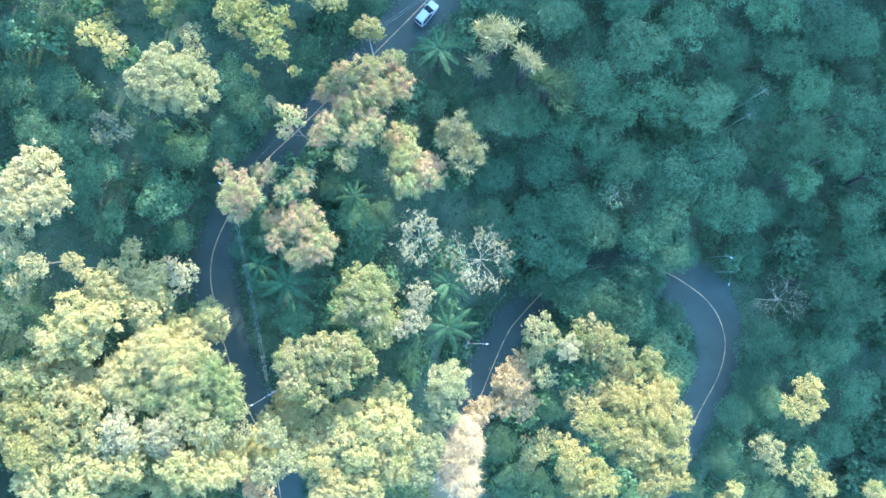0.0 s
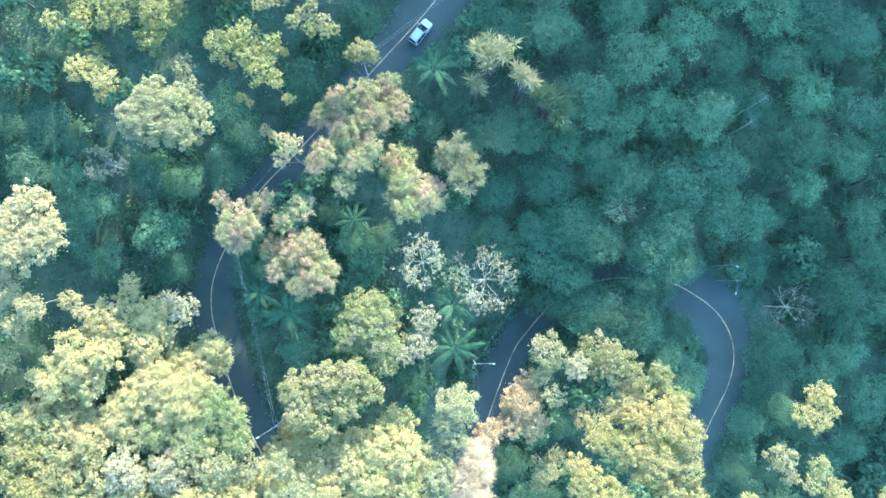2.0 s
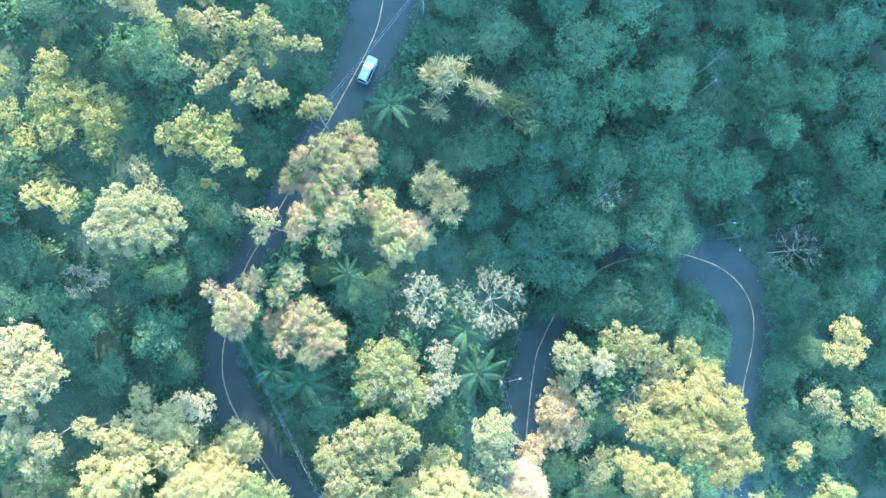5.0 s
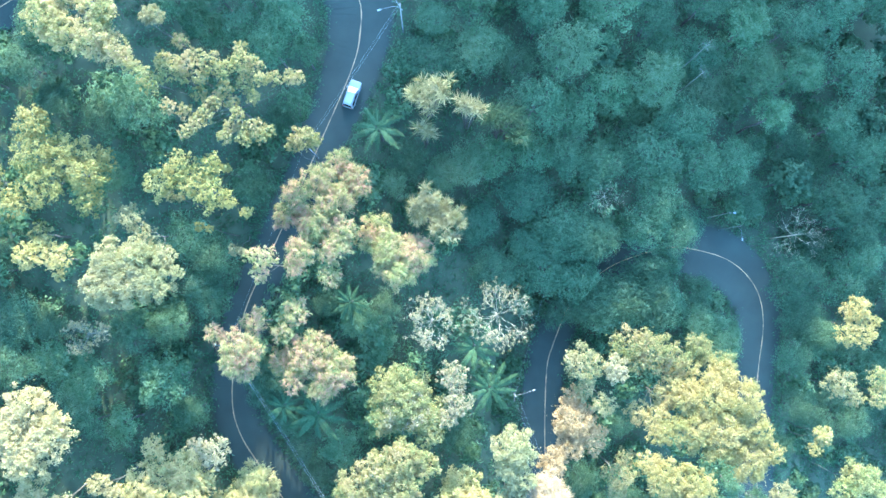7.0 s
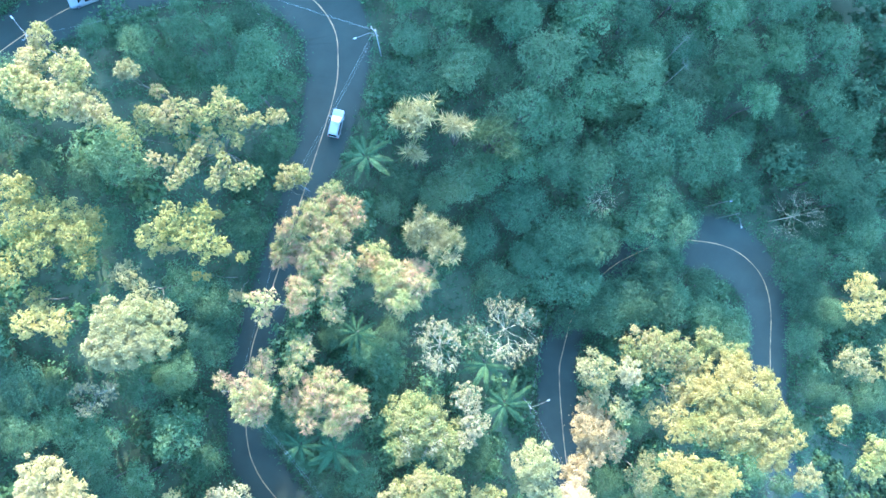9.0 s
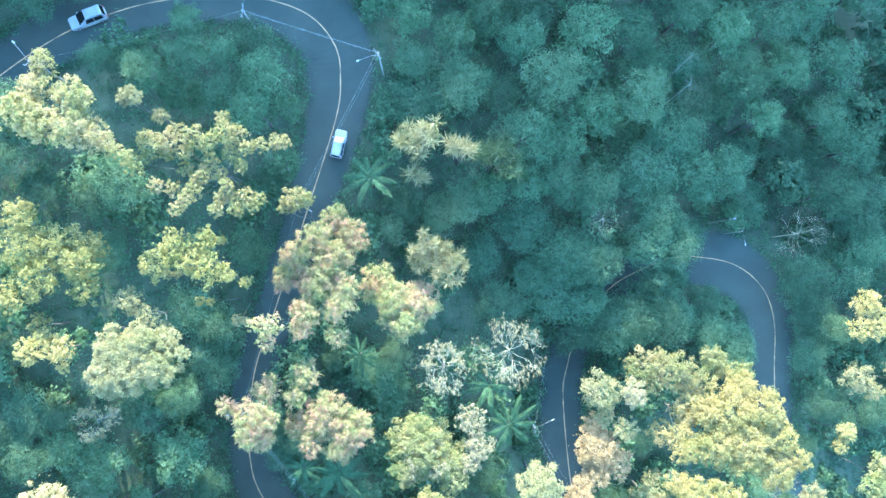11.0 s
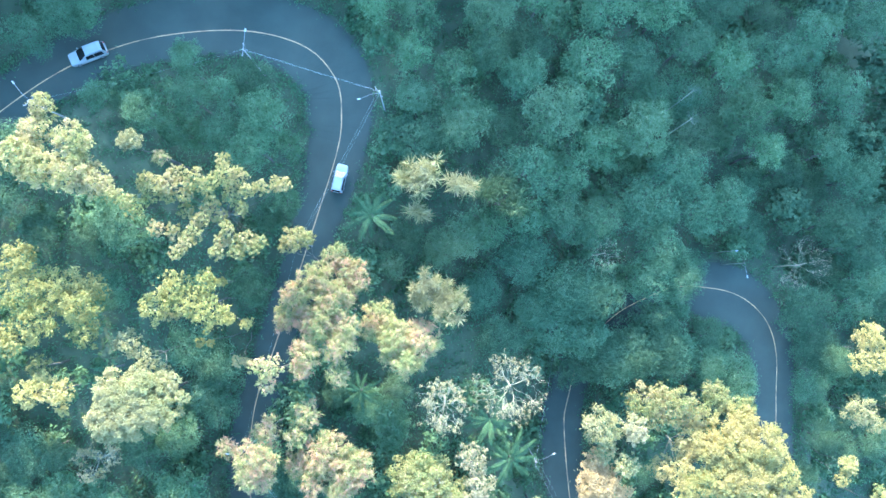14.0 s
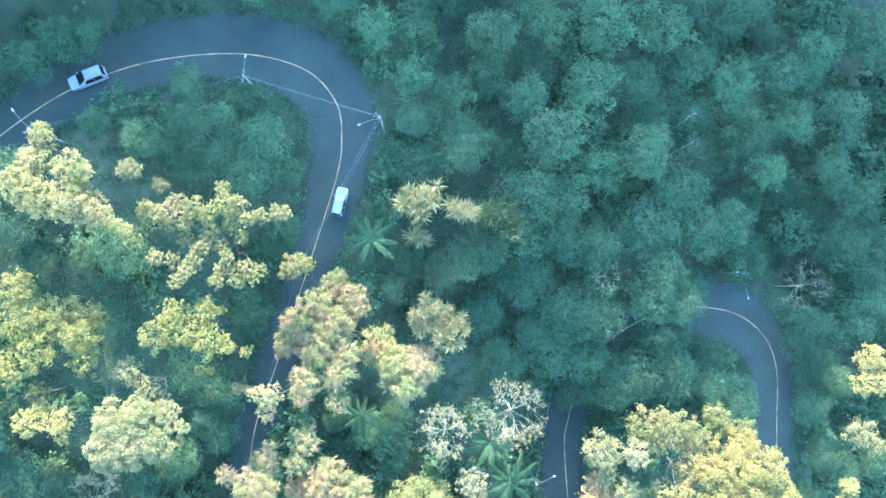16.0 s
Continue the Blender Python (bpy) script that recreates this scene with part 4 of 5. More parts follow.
forest_tree(4, 35.1, 28.6, -0.1, 4.6, 122)
forest_tree(8, 42.9, 27.4, -0.1, 4.6, 274)
forest_tree(0, 44.8, 19.9, -2.6, 5.2, 174)
forest_tree(9, 37.6, 17.3, -2.6, 5.6, 31)
forest_tree(3, 45.5, 12.5, -4.2, 4.8, 62)
forest_tree(0, 51.2, 11.6, -4.9, 4.4, 87)
forest_tree(6, 25.4, 21.4, 0.9, 4.2, 65)
forest_tree(0, 17.7, 18.1, -1.3, 5.1, 249)
forest_tree(9, 20.9, 11.7, -1.4, 4.7, 25)
forest_tree(3, 16.0, 10.4, -3.7, 3.9, 137)
forest_tree(9, 29.0, 18.6, 1.0, 3.7, 26)
forest_tree(0, 23.9, 8.3, -1.7, 3.9, 28)
forest_tree(0, 37.0, 10.0, -1.5, 4.3, 63)
forest_tree(9, 41.7, 4.7, -9.4, 3.2, 16)
forest_tree(1, 15.2, 24.7, 1.4, 4.1, 263)
forest_tree(5, 11.7, 24.8, 0.7, 3.8, 80)
forest_tree(5, 7.4, 25.2, 0.4, 3.3, 197)
forest_tree(9, 3.1, 28.2, 2.2, 3.3, 155)
forest_tree(3, 9.6, 16.5, -3.1, 3.9, 168)
forest_tree(2, -0.1, 26.3, 1.8, 3.0, 284)
forest_tree(9, 73.3, -3.0, -13.7, 5.3, 40)
forest_tree(0, 69.1, -11.5, -12.3, 4.3, 191)
forest_tree(9, 55.9, -16.3, -13.5, 4.4, 325)
forest_tree(9, 67.0, -0.1, -9.1, 4.6, 27)
forest_tree(9, 27.4, -1.3, -5.8, 4.9, 359)
forest_tree(9, 32.6, -5.6, -7.3, 4.9, 235)
forest_tree(3, 37.3, -9.9, -9.3, 4.1, 274)
forest_tree(0, 21.0, -1.0, -5.2, 3.6, 217)
forest_tree(3, 20.9, 3.1, -4.0, 4.0, 14)
forest_tree(6, 32.1, 1.2, -4.5, 3.5, 286)
forest_tree(6, -10.8, 59.6, 12.7, 2.4, 62)
forest_tree(0, -12.0, 55.1, 14.9, 3.1, 339)
forest_tree(9, -17.2, 55.6, 17.4, 2.7, 341)
forest_tree(6, -8.6, 54.4, 12.8, 2.9, 288)
forest_tree(9, -5.5, 50.4, 13.0, 3.9, 2)
forest_tree(3, -8.3, 47.1, 12.8, 3.6, 199)
forest_tree(1, -4.3, 45.6, 10.3, 3.0, 288)
forest_tree(9, -11.4, 50.3, 12.7, 2.9, 91)
forest_tree(6, -15.9, 53.7, 12.8, 2.5, 62)
forest_tree(0, -22.4, 61.0, 12.9, 2.2, 344)
forest_tree(6, -26.8, 71.8, 12.0, 3.3, 296)
forest_tree(4, -19.8, 71.4, 11.0, 3.3, 18)
forest_tree(3, -22.4, 72.4, 12.0, 3.3, 54)
forest_tree(1, -7.6, 39.2, 9.4, 3.0, 283)
forest_tree(6, -30.9, 45.3, 12.4, 2.9, 288)
forest_tree(0, -35.4, 49.2, 13.1, 2.9, 123)
forest_tree(3, -32.3, 38.9, 10.0, 3.0, 232)
forest_tree(9, -17.6, 31.2, 8.4, 3.0, 129)
forest_tree(9, -10.9, 38.5, 7.8, 2.3, 179)
forest_tree(0, -28.3, 28.4, 7.4, 3.9, 192)
forest_tree(6, -26.3, 24.8, 6.5, 3.9, 82)
forest_tree(9, -28.5, 19.7, 5.1, 3.2, 296)
forest_tree(9, -51.1, 26.0, 10.6, 3.7, 79)
forest_tree(2, -47.6, 23.7, 9.5, 3.0, 83)
forest_tree(7, -12.1, 10.0, 0.1, 3.4, 357)
forest_tree(7, -9.8, 5.8, -1.1, 2.6, 300)
forest_tree(2, -7.6, 10.1, -0.8, 2.9, 69)
forest_tree(3, -15.5, 13.4, 1.4, 2.0, 75)
forest_tree(10, -36.9, 11.5, 8.5, 4.6, 118)
forest_tree(8, -48.0, 13.8, 7.9, 3.6, 151)
forest_tree(6, -48.2, 9.9, 7.3, 2.4, 304)
forest_tree(6, -51.3, 26.3, 10.7, 4.7, 111)
forest_tree(6, -55.3, 26.0, 11.5, 3.5, 245)
forest_tree(3, -53.6, 21.0, 10.3, 3.9, 88)
forest_tree(3, -34.9, 18.1, 6.1, 3.3, 164)
forest_tree(2, -29.5, 22.3, 5.7, 3.0, 214)
forest_tree(9, -26.0, 25.3, 6.7, 3.3, 359)
forest_tree(7, -49.0, 19.8, 9.2, 3.2, 297)
forest_tree(0, -54.2, 32.6, 12.4, 3.4, 246)
forest_tree(0, -49.5, 33.0, 11.5, 3.1, 204)
forest_tree(0, -36.9, 6.2, 4.4, 3.0, 239)
forest_tree(3, -55.4, -4.9, 6.2, 2.5, 331)
forest_tree(10, -14.0, 14.1, 1.2, 3.1, 35)
forest_tree(4, -9.1, 8.3, -0.8, 3.0, 123)
forest_tree(4, -10.9, 4.0, -1.1, 2.5, 70)
forest_tree(0, 17.3, 6.8, -3.9, 5.5, 130)
forest_tree(0, 23.9, 10.1, -1.2, 4.5, 160)
forest_tree(0, 24.7, -2.1, -6.3, 5.6, 43)
forest_tree(6, 31.2, -5.8, -7.3, 4.7, 149)
forest_tree(9, 36.7, -13.7, -11.6, 3.0, 297)
forest_tree(6, 55.7, -9.9, -10.8, 4.9, 3)
forest_tree(6, 65.1, -14.1, -13.8, 4.9, 223)
forest_tree(0, 70.3, -6.2, -12.3, 5.0, 107)
forest_tree(9, 56.7, -20.1, -15.1, 4.1, 200)
forest_tree(6, 75.8, -20.5, -16.7, 5.2, 61)
forest_tree(0, 72.7, -28.9, -18.7, 4.2, 340)
forest_tree(9, 66.3, -38.0, -22.1, 4.4, 270)
forest_tree(0, 52.4, -30.9, -19.2, 3.2, 270)
forest_tree(6, 58.0, -33.3, -20.2, 4.3, 347)
forest_tree(9, 10.7, -27.5, -10.8, 3.3, 151)
forest_tree(6, 12.7, -33.5, -12.2, 3.6, 54)
forest_tree(6, 17.7, -33.9, -13.3, 3.0, 344)
forest_tree(0, 20.4, -21.2, -11.7, 3.0, 341)
forest_tree(6, 18.1, -11.5, -9.0, 2.9, 30)
forest_tree(3, 18.3, -0.8, -5.7, 3.6, 330)
forest_tree(3, 23.4, -0.9, -6.0, 4.1, 91)
forest_tree(9, 33.2, 7.0, -2.7, 4.5, 63)
forest_tree(3, 25.5, 7.5, -2.0, 4.3, 169)
forest_tree(9, 38.1, 4.0, -3.2, 3.9, 284)
forest_tree(3, 31.9, -2.4, -5.9, 4.3, 234)
forest_tree(3, 39.1, -6.1, -9.4, 3.4, 35)
forest_tree(3, 26.4, -3.0, -6.5, 3.9, 283)
forest_tree(9, 36.3, 0.8, -7.5, 3.1, 183)
forest_tree(6, 22.3, 3.0, -5.7, 3.2, 196)
forest_tree(2, -25.5, -4.3, 0.4, 2.9, 21)
forest_tree(4, -25.7, 0.3, 1.2, 2.6, 126)
forest_tree(8, -24.9, -9.0, -0.6, 2.5, 181)
# the next five trees are added to keep sun patches off the road
forest_tree(3, -26.8, 7.8, 3.8, 2.9, 40)
forest_tree(9, -26.9, 11.0, 4.8, 2.8, 140)
forest_tree(0, -27.8, 4.6, 0.9, 2.5, 15)
forest_tree(6, -27.2, 1.4, 0.2, 2.3, 95)
forest_tree(3, -25.2, 4.0, 1.6, 2.5, 250)
forest_tree(0, 51.3, -22.6, -13.0, 3.6, 10)
forest_tree(6, 49.2, -30.5, -14.0, 3.4, 100)
forest_tree(9, 43.8, -35.4, -15.5, 3.2, 200)
forest_tree(3, 57.3, -20.5, -12.5, 3.4, 300)
forest_tree(6, 33.4, -36.6, -10.5, 2.9, 70)
forest_tree(0, 36.4, -41.2, -11.5, 2.7, 160)
forest_tree(7, -11.5, 62.8, 8.5, 2.5, 33)
forest_tree(4, -15.1, 52.6, 9.0, 3.0, 140)
forest_tree(0, -20.7, 61.1, 9.5, 3.0, 220)
forest_tree(1, -18.3, 56.7, 9.0, 2.6, 310)
forest_tree(7, -46.2, 15.7, 9.0, 3.9, 20)
forest_tree(4, -44.6, 8.3, 6.0, 3.6, 75)
forest_tree(0, -24.0, 6.2, 4.0, 2.8, 210)

# the rest of the forest, spread as trees stand, clear of the road and of the crowns above
def spots(count, seed, small, large, room, own_room, area):
    rng = np.random.default_rng(seed)
    made = []
    for _ in range(14000):
        if len(made) >= count:
            break
        x, y, r = rng.uniform(area[0], area[1]), rng.uniform(area[2], area[3]), rng.uniform(small, large)
        if any((x - a) ** 2 + (y - b) ** 2 < (room * (r + c)) ** 2 for a, b, c in CROWNS) or any((x - a) ** 2 + (y - b) ** 2 < (own_room * (r + c)) ** 2 for a, b, c in made):
            continue
        if road_gap(x, y)[0][0] < r * 0.72:
            continue
        made.append((x, y, r))
    return made, rng


_made, _rng = spots(85, 5, 3.6, 5.6, 0.60, 0.62, (-52, 74, -40, 76))
for _x, _y, _r in _made:
    # by position: darkest leaf colour where the shade should look deeper
    _k = int(_rng.integers(0, 11))
    forest_tree(_k // 3 * 3 if (_y < 22 and _x > 8) or (_y > 25 and _x < -8) else _k, _x, _y, min(float(ground_height(_x, _y)[0]) + _rng.uniform(6.0, 9.0), sunlight_edge(_x, _y) - 1.5 if _x > 8 else 99), _r, _rng.uniform(0, 360))


def build_woods(name, label, category, leaf, made, rng, low, high, size):
    """Many crowns and stems in one mesh: the woods round the edge, and the lower storey."""
    lobes, stems = [], []
    for x, y, r in made:
        bz = float(ground_height(x, y)[0])
        top = bz + rng.uniform(low, high)
        if x > 8:
            top = max(bz + 1.6, min(top, sunlight_edge(x, y) - 1.5))
        lobes.append((x, y, top, r * 0.72))
        for k in range(4):
            q, d = k * 1.6 + rng.uniform(-0.5, 0.5), r * rng.uniform(0.4, 0.7)
            lobes.append((x + math.cos(q) * d, y + math.sin(q) * d, top - r * rng.uniform(0.1, 0.5), r * rng.uniform(0.35, 0.52)))
        stems.append(tube([(x, y, bz - 0.3), (x, y, top - r * 0.6)], [0.16, 0.07], 5))
    v, f = crown_leaves(lobes, rng, 1.25, 6, size * 1.15, 0.75, 0.5, -0.05, 0.65)
    top = thing(name, 0, 0, 0, label, category, kind="stuff")
    part("foliage", mesh_of("foliage", v, f, LEAF[leaf]), top)
    v, f = joined(stems)
    part("stems", mesh_of("stems", v, f, BARK, True), top)


_made, _rng = spots(170, 15, 3.8, 6.0, 0.62, 0.62, (-86, 108, -60, 106))
build_woods("far_woods", "dark green woods round the edge of the slope", "woods", "forest", _made, _rng, 8.0, 11.5, 0.55)
_made, _rng = spots(420, 6, 2.0, 3.6, 0.0, 0.58, (-72, 92, -52, 94))
build_woods("understorey", "shaded low trees and bushes between the tall trunks", "bushes", "moss", _made, _rng, 3.0, 6.5, 0.45)


def build_hills():
    """The woods on the hills all round, out to the foot of the added ridge."""
    rng = np.random.default_rng(21)
    x, y = rng.uniform(-330, 330, 5200), rng.uniform(-300, 300, 5200)
    n = 0.342 * x + 0.940 * y
    out = ((x < -84) | (x > 108) | (y < -58) | (y > 106)) & (n < 250) & (road_gap(x, y)[0] > 4)
    x, y = x[out], y[out]
    z = ground_height(x, y)
    lobes = [(a, b, c + rng.uniform(8, 12), rng.uniform(3.2, 5.4)) for a, b, c in zip(x, y, z)]
    v, f = crown_leaves(lobes, rng, 0.06, 3, 3.4, 0.8, 1.2, -0.2, 0.8)
    tagged(new("distant_woods", mesh_of("distant_woods", v, f, LEAF["forest"])), "dark green forest on the hills all round", "woods", kind="stuff")


build_hills()


def build_undergrowth():
    """Ferns and shrubs that cover the forest floor."""
    rng = np.random.default_rng(9)
    k = 33000
    x, y = rng.uniform(-62, 88, k), rng.uniform(-54, 78, k)
    gap, _ = road_gap(x, y)
    keep = gap > 0.2 + rng.uniform(0, 0.8, k)
    x, y = x[keep], y[keep]
    e = rng.integers(0, len(MIDDLE), 2600)
    side = rng.choice([-1.0, 1.0], len(e)) * (HALF[e] + rng.uniform(-0.1, 1.3, len(e)))
    x, y = np.concatenate([x, MIDDLE[e, 0] + LEFT[e, 0] * side]), np.concatenate([y, MIDDLE[e, 1] + LEFT[e, 1] * side])
    z = ground_height(x, y)
    per = 7
    r = rng.uniform(0.4, 1.1, len(x))
    off = rng.normal(size=(len(x), per, 3)) * r[:, None, None] * np.array([0.6, 0.6, 0.35])
    off[:, :, 2] = np.abs(off[:, :, 2]) + 0.1
    c = (np.stack([x, y, z], 1)[:, None, :] + off).reshape(-1, 3)
    n = off.reshape(-1, 3) * 0.8 + np.array([0, 0, 0.7]) + rng.normal(size=c.shape) * 0.4
    ln = rng.uniform(0.2, 0.46, len(c))
    v, f = leaf_points(c, n, rng.normal(size=c.shape), ln, ln * 0.5)
    tagged(new("undergrowth", mesh_of("undergrowth", v, f, LEAF["under"])), "dark green ferns and shrubs under the trees", "undergrowth", kind="stuff")


build_undergrowth()

# ---- poles, lamps and cables ----
def box_bm(sx, sy, sz, m=None, bevel=0.0):
    bm = bmesh.new()
    bmesh.ops.create_cube(bm, size=1.0, matrix=(m or Matrix()) @ Matrix.Diagonal((sx, sy, sz, 1)))
    if bevel:
        bmesh.ops.bevel(bm, geom=bm.edges[:], offset=bevel, segments=2, affect="EDGES")
    return bm


def utility_pole(x, y, top_z, lamp_to, arm_turn, label, wired=True, shaft=CONCRETE):
    """A concrete pole with a cross-arm, insulators and a street lamp on a long bracket."""
    bz = float(ground_height(x, y)[0])
    h = top_z - bz
    base = thing("utility_pole", x, y, bz, label, "pole", "utility poles")
    v, f = tube([(0, 0, -0.5), (0, 0, h)], [0.12, 0.065], 10)
    part("pole", mesh_of("pole", v, f, shaft, True), base)
    part("cap", (box_bm(0.22, 0.22, 0.08, pose(0, 0, h + 0.03), 0.02), shaft), base)
    if wired:
        arm = part("crossarm", (box_bm(1.5, 0.08, 0.09, pose(0, 0.13, h - 0.35, 0, 0, 0), 0.015), STEEL), base, "galvanised steel cross-arm")
        arm.matrix_basis = pose(0, 0, 0, 0, 0, arm_turn)
        for k in (-0.75, 0.0, 0.75):
            v, f = tube([(k, 0.13, h - 0.3), (k, 0.13, h - 0.22), (k, 0.13, h - 0.16), (k, 0.13, h - 0.06)], [0.03, 0.07, 0.05, 0.06], 8)
            part("insulator", mesh_of("insulator", v, f, LENS, True), arm)
    dx, dy, dz = lamp_to[0] - x, lamp_to[1] - y, lamp_to[2] - bz
    v, f = tube([(0, 0, h - 1.0), (dx * 0.35, dy * 0.35, dz - 0.05 + 0.15), (dx * 0.9, dy * 0.9, dz + 0.1)], [0.028, 0.026, 0.024], 7)
    part("bracket", mesh_of("bracket", v, f, STEEL, True), base, "long steel lamp bracket")
    q = math.degrees(math.atan2(dy, dx))
    head = part("lamp_head", (box_bm(0.48, 0.2, 0.11, pose(dx, dy, dz + 0.1, 0, 0, q), 0.05), LENS), base, "pale street lamp head")
    part("lamp_glass", (box_bm(0.36, 0.16, 0.05, pose(dx, dy, dz + 0.01, 0, 0, q), 0.015), LENS), head)
    return Vector((x, y, top_z - 0.1))


def cable(a, b, sag, shift=(0, 0, 0), r=0.008):
    a, b, s = Vector(a), Vector(b), Vector(shift)
    pts = [a.lerp(b, t / 16) + s - Vector((0, 0, 4 * sag * (t / 16) * (1 - t / 16))) for t in range(17)]
    v, f = tube(pts, [r] * 17, 5)
    tagged(new("overhead_cable", mesh_of("overhead_cable", v, f, WIRE, True)), "thin pale overhead cable strung between roadside poles", "cable", "overhead cables")


top_a = utility_pole(-23.1, -16.2, 3.2, (-25.6, -17.6, 3.0), 35, "concrete roadside pole with a street lamp and cross-arm")
top_b = utility_pole(5.7, -10.0, -6.8, (8.6, -10.1, -6.9), 65, "concrete roadside pole with a lamp over the lower road")
top_c = utility_pole(-3.6, 57.7, 12.0, (-2.3, 59.7, 12.0), 60, "concrete pole with a lamp on the inside of the bend")
top_d = utility_pole(9.2, 46.1, 9.8, (6.4, 46.4, 9.5), 100, "concrete pole with a lamp on the outside of the bend")
utility_pole(49.4, 1.4, -9.5, (48.8, -0.7, -9.6), 100, "slim concrete pole with a lamp at the lower bend", False, GREY_BARK)
utility_pole(48.5, 4.0, -9.5, (49.2, 3.7, -9.5), 20, "slim concrete lamp pole above the lower bend", False, GREY_BARK)
top_f = utility_pole(-29.0, 62.6, 14.0, (-29.6, 65.4, 14.0), 20, "concrete pole with a lamp over the upper road")
top_g = utility_pole(-8.9, 33.8, 8.0, (-7.7, 33.2, 7.8), 130, "concrete pole hidden among roadside trees")
top_h = utility_pole(-28.4, 12.8, 5.6, (-29.8, 13.6, 5.4), 60, "concrete pole under a blush-leaved tree")
for _a, _b, _sag in ((top_a, top_h, 0.5), (top_g, top_d, 0.35), (top_d, top_c, 0.25)):
    for _s in (-0.16, 0.16):
        cable(_a, _b, _sag, (_s, -_s * 0.5, 0), 0.010 if _a is top_a else 0.008)
cable(top_c, top_f, 0.5, (0, 0, 0), 0.006)
cable(top_h, top_g, 0.5, (0, 0, 0), 0.005)
for _s in (-0.3, 0.3):
    cable(top_b, (6.0, -52, -5.5), 0.6, (_s, 0, 0))
cable(top_b, (18.5, 6.5, -7.5), 0.4, (0, 0.2, 0))


# ---- vehicles ----
def loft(profile, half, mat, name, parent, label="", smooth=False):
    """A body from side-view stations: (x, z low, z high, half width low, half width high)."""
    verts, faces = [], []
    for x, z0, z1, w0, w1 in profile:
        verts += [(x, -w0, z0), (x, -w1 * 1.0, (z0 + z1) / 2), (x, -w1 * 0.94, z1 - 0.03), (x, -w1 * 0.85, z1), (x, w1 * 0.85, z1), (x, w1 * 0.94, z1 - 0.03), (x, w1, (z0 + z1) / 2), (x, w0, z0)]
    n = 8
    for i in range(len(profile) - 1):
        for k in range(n):
            a, b = i * n + k, i * n + (k + 1) % n
            faces.append((a, b, b + n, a + n))
    me = bpy.data.meshes.new(name)
    me.from_pydata(verts, [], faces + [tuple(range(n))[::-1], tuple(range((len(profile) - 1) * n, len(profile) * n))])
    me.materials.append(mat)
    bm = bmesh.new()
    bm.from_mesh(me)
    bmesh.ops.recalc_face_normals(bm, faces=bm.faces[:])
    bm.to_mesh(me)
    bm.free()
    return part(name, me, parent, label)


def slab(corners, thick, mat, name, parent, label=""):
    """A thin panel on four corners."""
    c = [Vector(p) for p in corners]
    n = (c[1] - c[0]).cross(c[2] - c[0]).normalized() * thick
    me = bpy.data.meshes.new(name)
    me.from_pydata([tuple(p) for p in c] + [tuple(p + n) for p in c], [], [(3, 2, 1, 0), (4, 5, 6, 7), (0, 1, 5, 4), (1, 2, 6, 5), (2, 3, 7, 6), (3, 0, 4, 7)])
    me.materials.append(mat)
    return part(name, me, parent, label)


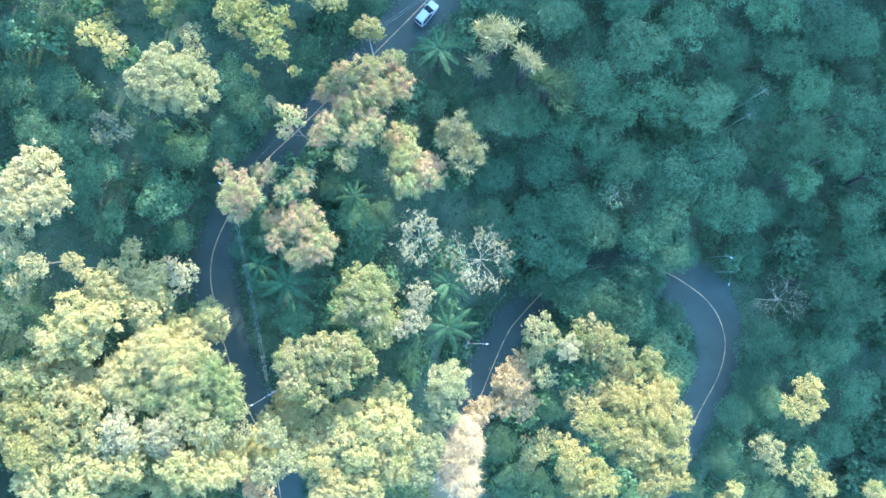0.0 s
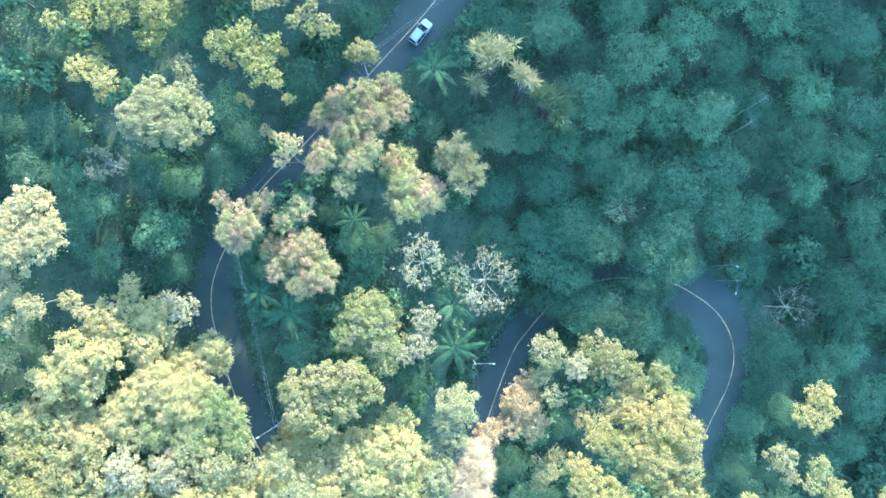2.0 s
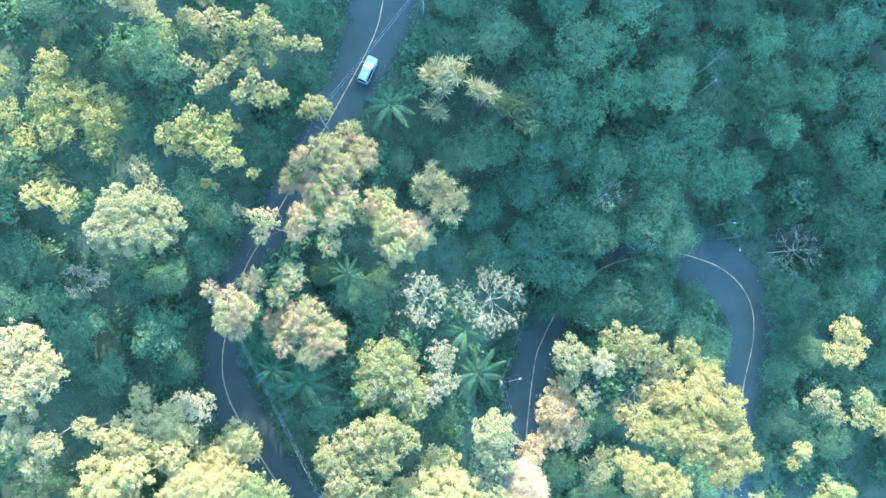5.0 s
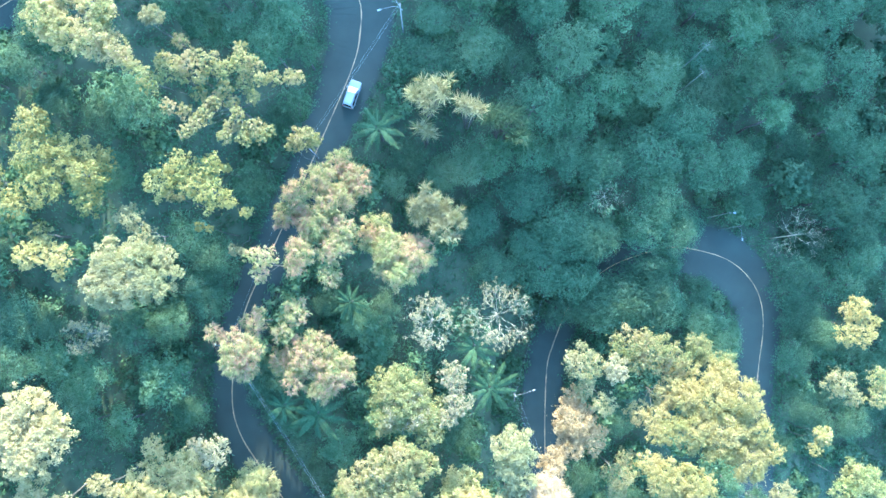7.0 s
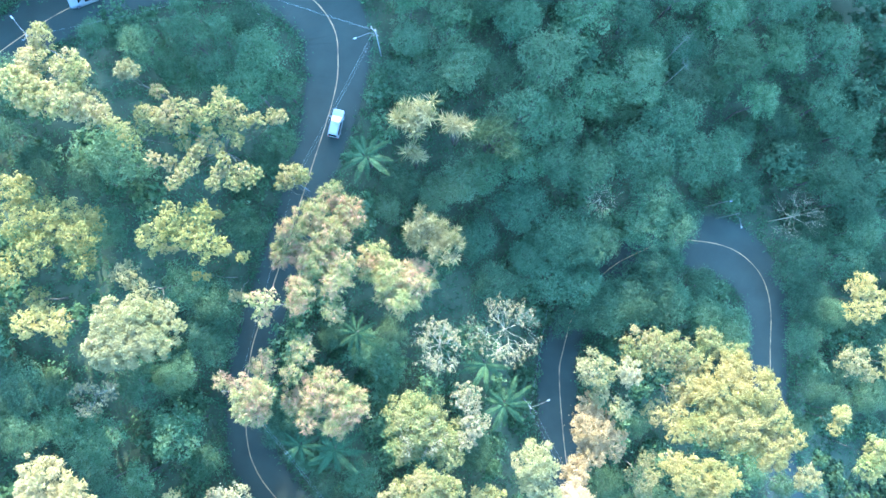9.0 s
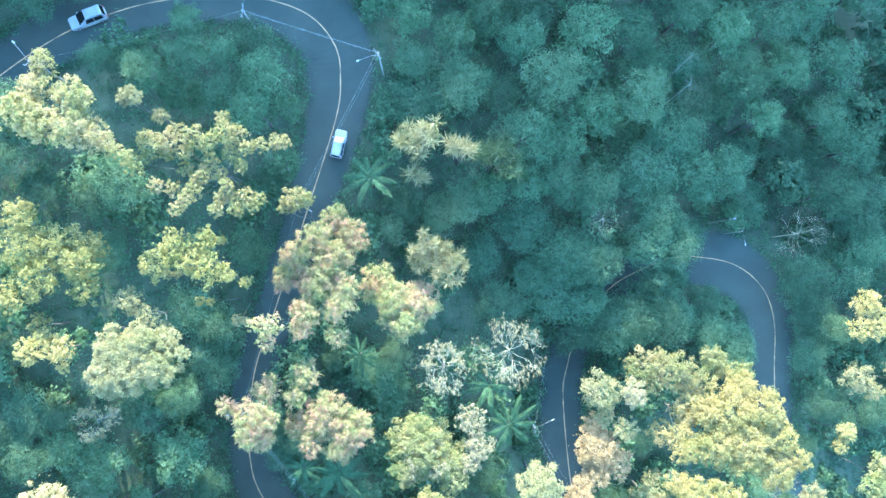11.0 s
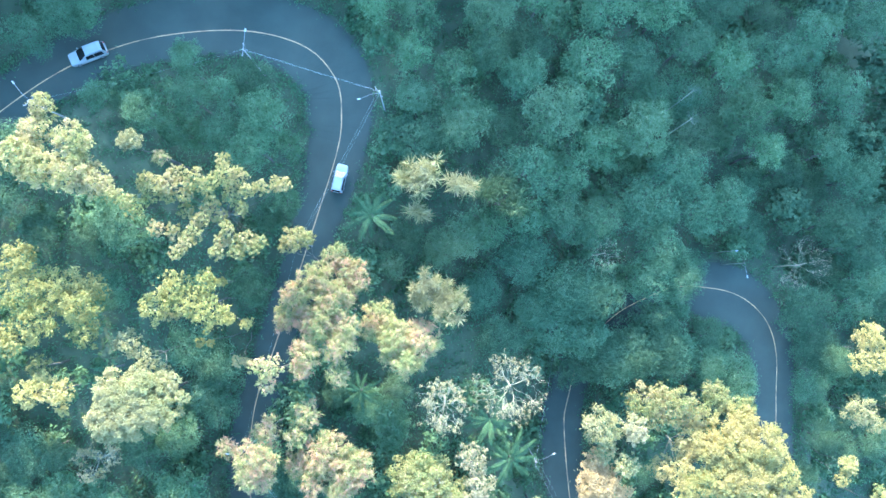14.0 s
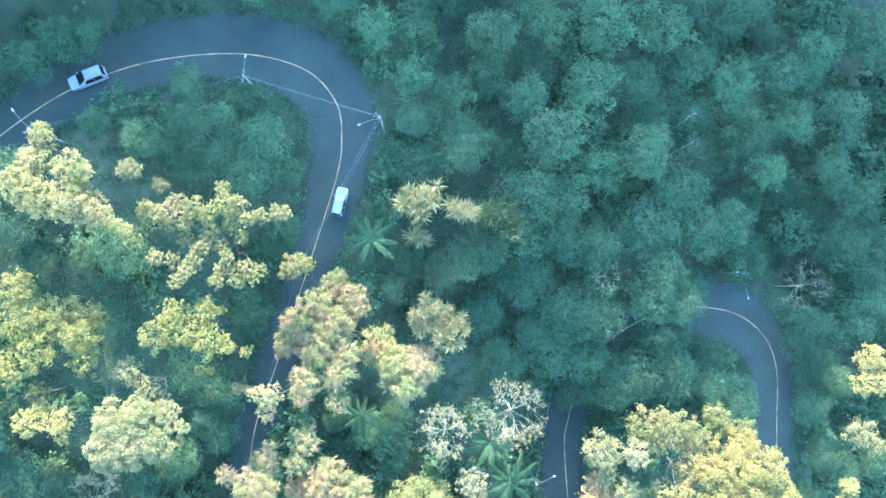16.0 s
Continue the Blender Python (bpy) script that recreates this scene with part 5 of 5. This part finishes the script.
def car(x, y, z, turn, pitch, length, width, high, label):
    """A white car; its nose points along +x before it is turned."""
    base = thing("car", x, y, z, label, "car", "cars on the road")
    base.matrix_basis = pose(x, y, z, 0, 0, turn) @ pose(0, 0, 0, 0, pitch, 0)
    L, w, h = length / 2, width / 2, high
    body = loft([(-L, 0.42, 0.78, w * 0.8, w * 0.84), (-L + 0.1, 0.3, 0.95, w * 0.9, w * 0.95), (-L * 0.6, 0.24, 1.0, w * 0.95, w), (0, 0.24, 0.98, w * 0.95, w), (L * 0.42, 0.24, 0.98, w * 0.95, w), (L * 0.78, 0.26, 0.90, w * 0.93, w * 0.97), (L - 0.12, 0.32, 0.80, w * 0.86, w * 0.9), (L, 0.42, 0.66, w * 0.7, w * 0.74)], w, BODY, "body", base)
    r0, r1 = -L * 0.86, L * 0.02
    loft([(-L * 0.95, 0.96, 1.02, w * 0.9, w * 0.86), (r0, 0.96, h - 0.08, w * 0.92, w * 0.80), (r0 + 0.3, 0.96, h, w * 0.93, w * 0.80), (r1, 0.96, h - 0.02, w * 0.93, w * 0.80), (L * 0.46, 0.96, 1.0, w * 0.92, w * 0.86)], w, BODY, "cabin", base)
    s0, s1 = L * 0.48, r1 + 0.02
    slab([(s0, -w * 0.80, 1.015), (s0, w * 0.80, 1.015), (s1, w * 0.68, h + 0.004), (s1, -w * 0.68, h + 0.004)], 0.014, GLASS, "windscreen", base, "black tinted windscreen")
    slab([(-L * 0.965, w * 0.72, 1.06), (-L * 0.965, -w * 0.72, 1.06), (r0 - 0.02, -w * 0.66, h - 0.12), (r0 - 0.02, w * 0.66, h - 0.12)], 0.014, GLASS, "rear_window", base, "black tinted rear window")
    for s in (-1, 1):
        for a, b in ((r0 + 0.12, -L * 0.36), (-L * 0.33, r1 + 0.06)):
            q = [(a, s * w * 0.962, 1.02), (b + (0.24 if b > r1 else 0), s * w * 0.962, 1.02), (b, s * w * 0.845, h - 0.12), (a + 0.05, s * w * 0.845, h - 0.12)]
            slab(q if s < 0 else q[::-1], 0.016, GLASS, "side_window", base, "black tinted side window")
        mirror = part("mirror", (box_bm(0.16, 0.20, 0.13, pose(L * 0.36, s * (w + 0.09), 1.04), 0.03), BODY), base)
        part("headlight", (box_bm(0.16, 0.30, 0.13, pose(L - 0.14, s * w * 0.66, 0.70), 0.03), LENS), base)
        part("tail_light", (box_bm(0.08, 0.22, 0.22, pose(-L + 0.03, s * w * 0.74, 0.80), 0.02), RED), base)
        part("roof_rail", (box_bm(length * 0.34, 0.04, 0.04, pose((r0 + r1) / 2, s * w * 0.70, h + 0.02), 0.01), STEEL), base, "silver roof rail")
        for k in (-L * 0.62, L * 0.62):
            bm = bmesh.new()
            bmesh.ops.create_cone(bm, cap_ends=True, segments=20, radius1=0.33, radius2=0.33, depth=0.22, matrix=pose(k, s * (w - 0.12), 0.33, 90))
            bmesh.ops.bevel(bm, geom=[e for e in bm.edges if e.calc_face_angle(0) > 1.0], offset=0.03, segments=2, affect="EDGES")
            wheel = part("wheel", (bm, RUBBER), base)
            bm = bmesh.new()
            bmesh.ops.create_cone(bm, cap_ends=True, segments=16, radius1=0.2, radius2=0.2, depth=0.235, matrix=pose(k, s * (w - 0.12), 0.33, 90))
            part("rim", (bm, STEEL), wheel)
    return base


car(-0.9, 40.5, -0.78, 49.5, -4.0, 4.1, 1.75, 1.55, "small white hatchback with black windows on the road")
car(-23.2, 69.7, 4.52, 177, -4.5, 5.0, 1.90, 1.78, "large white off-road car with black windows on the road")
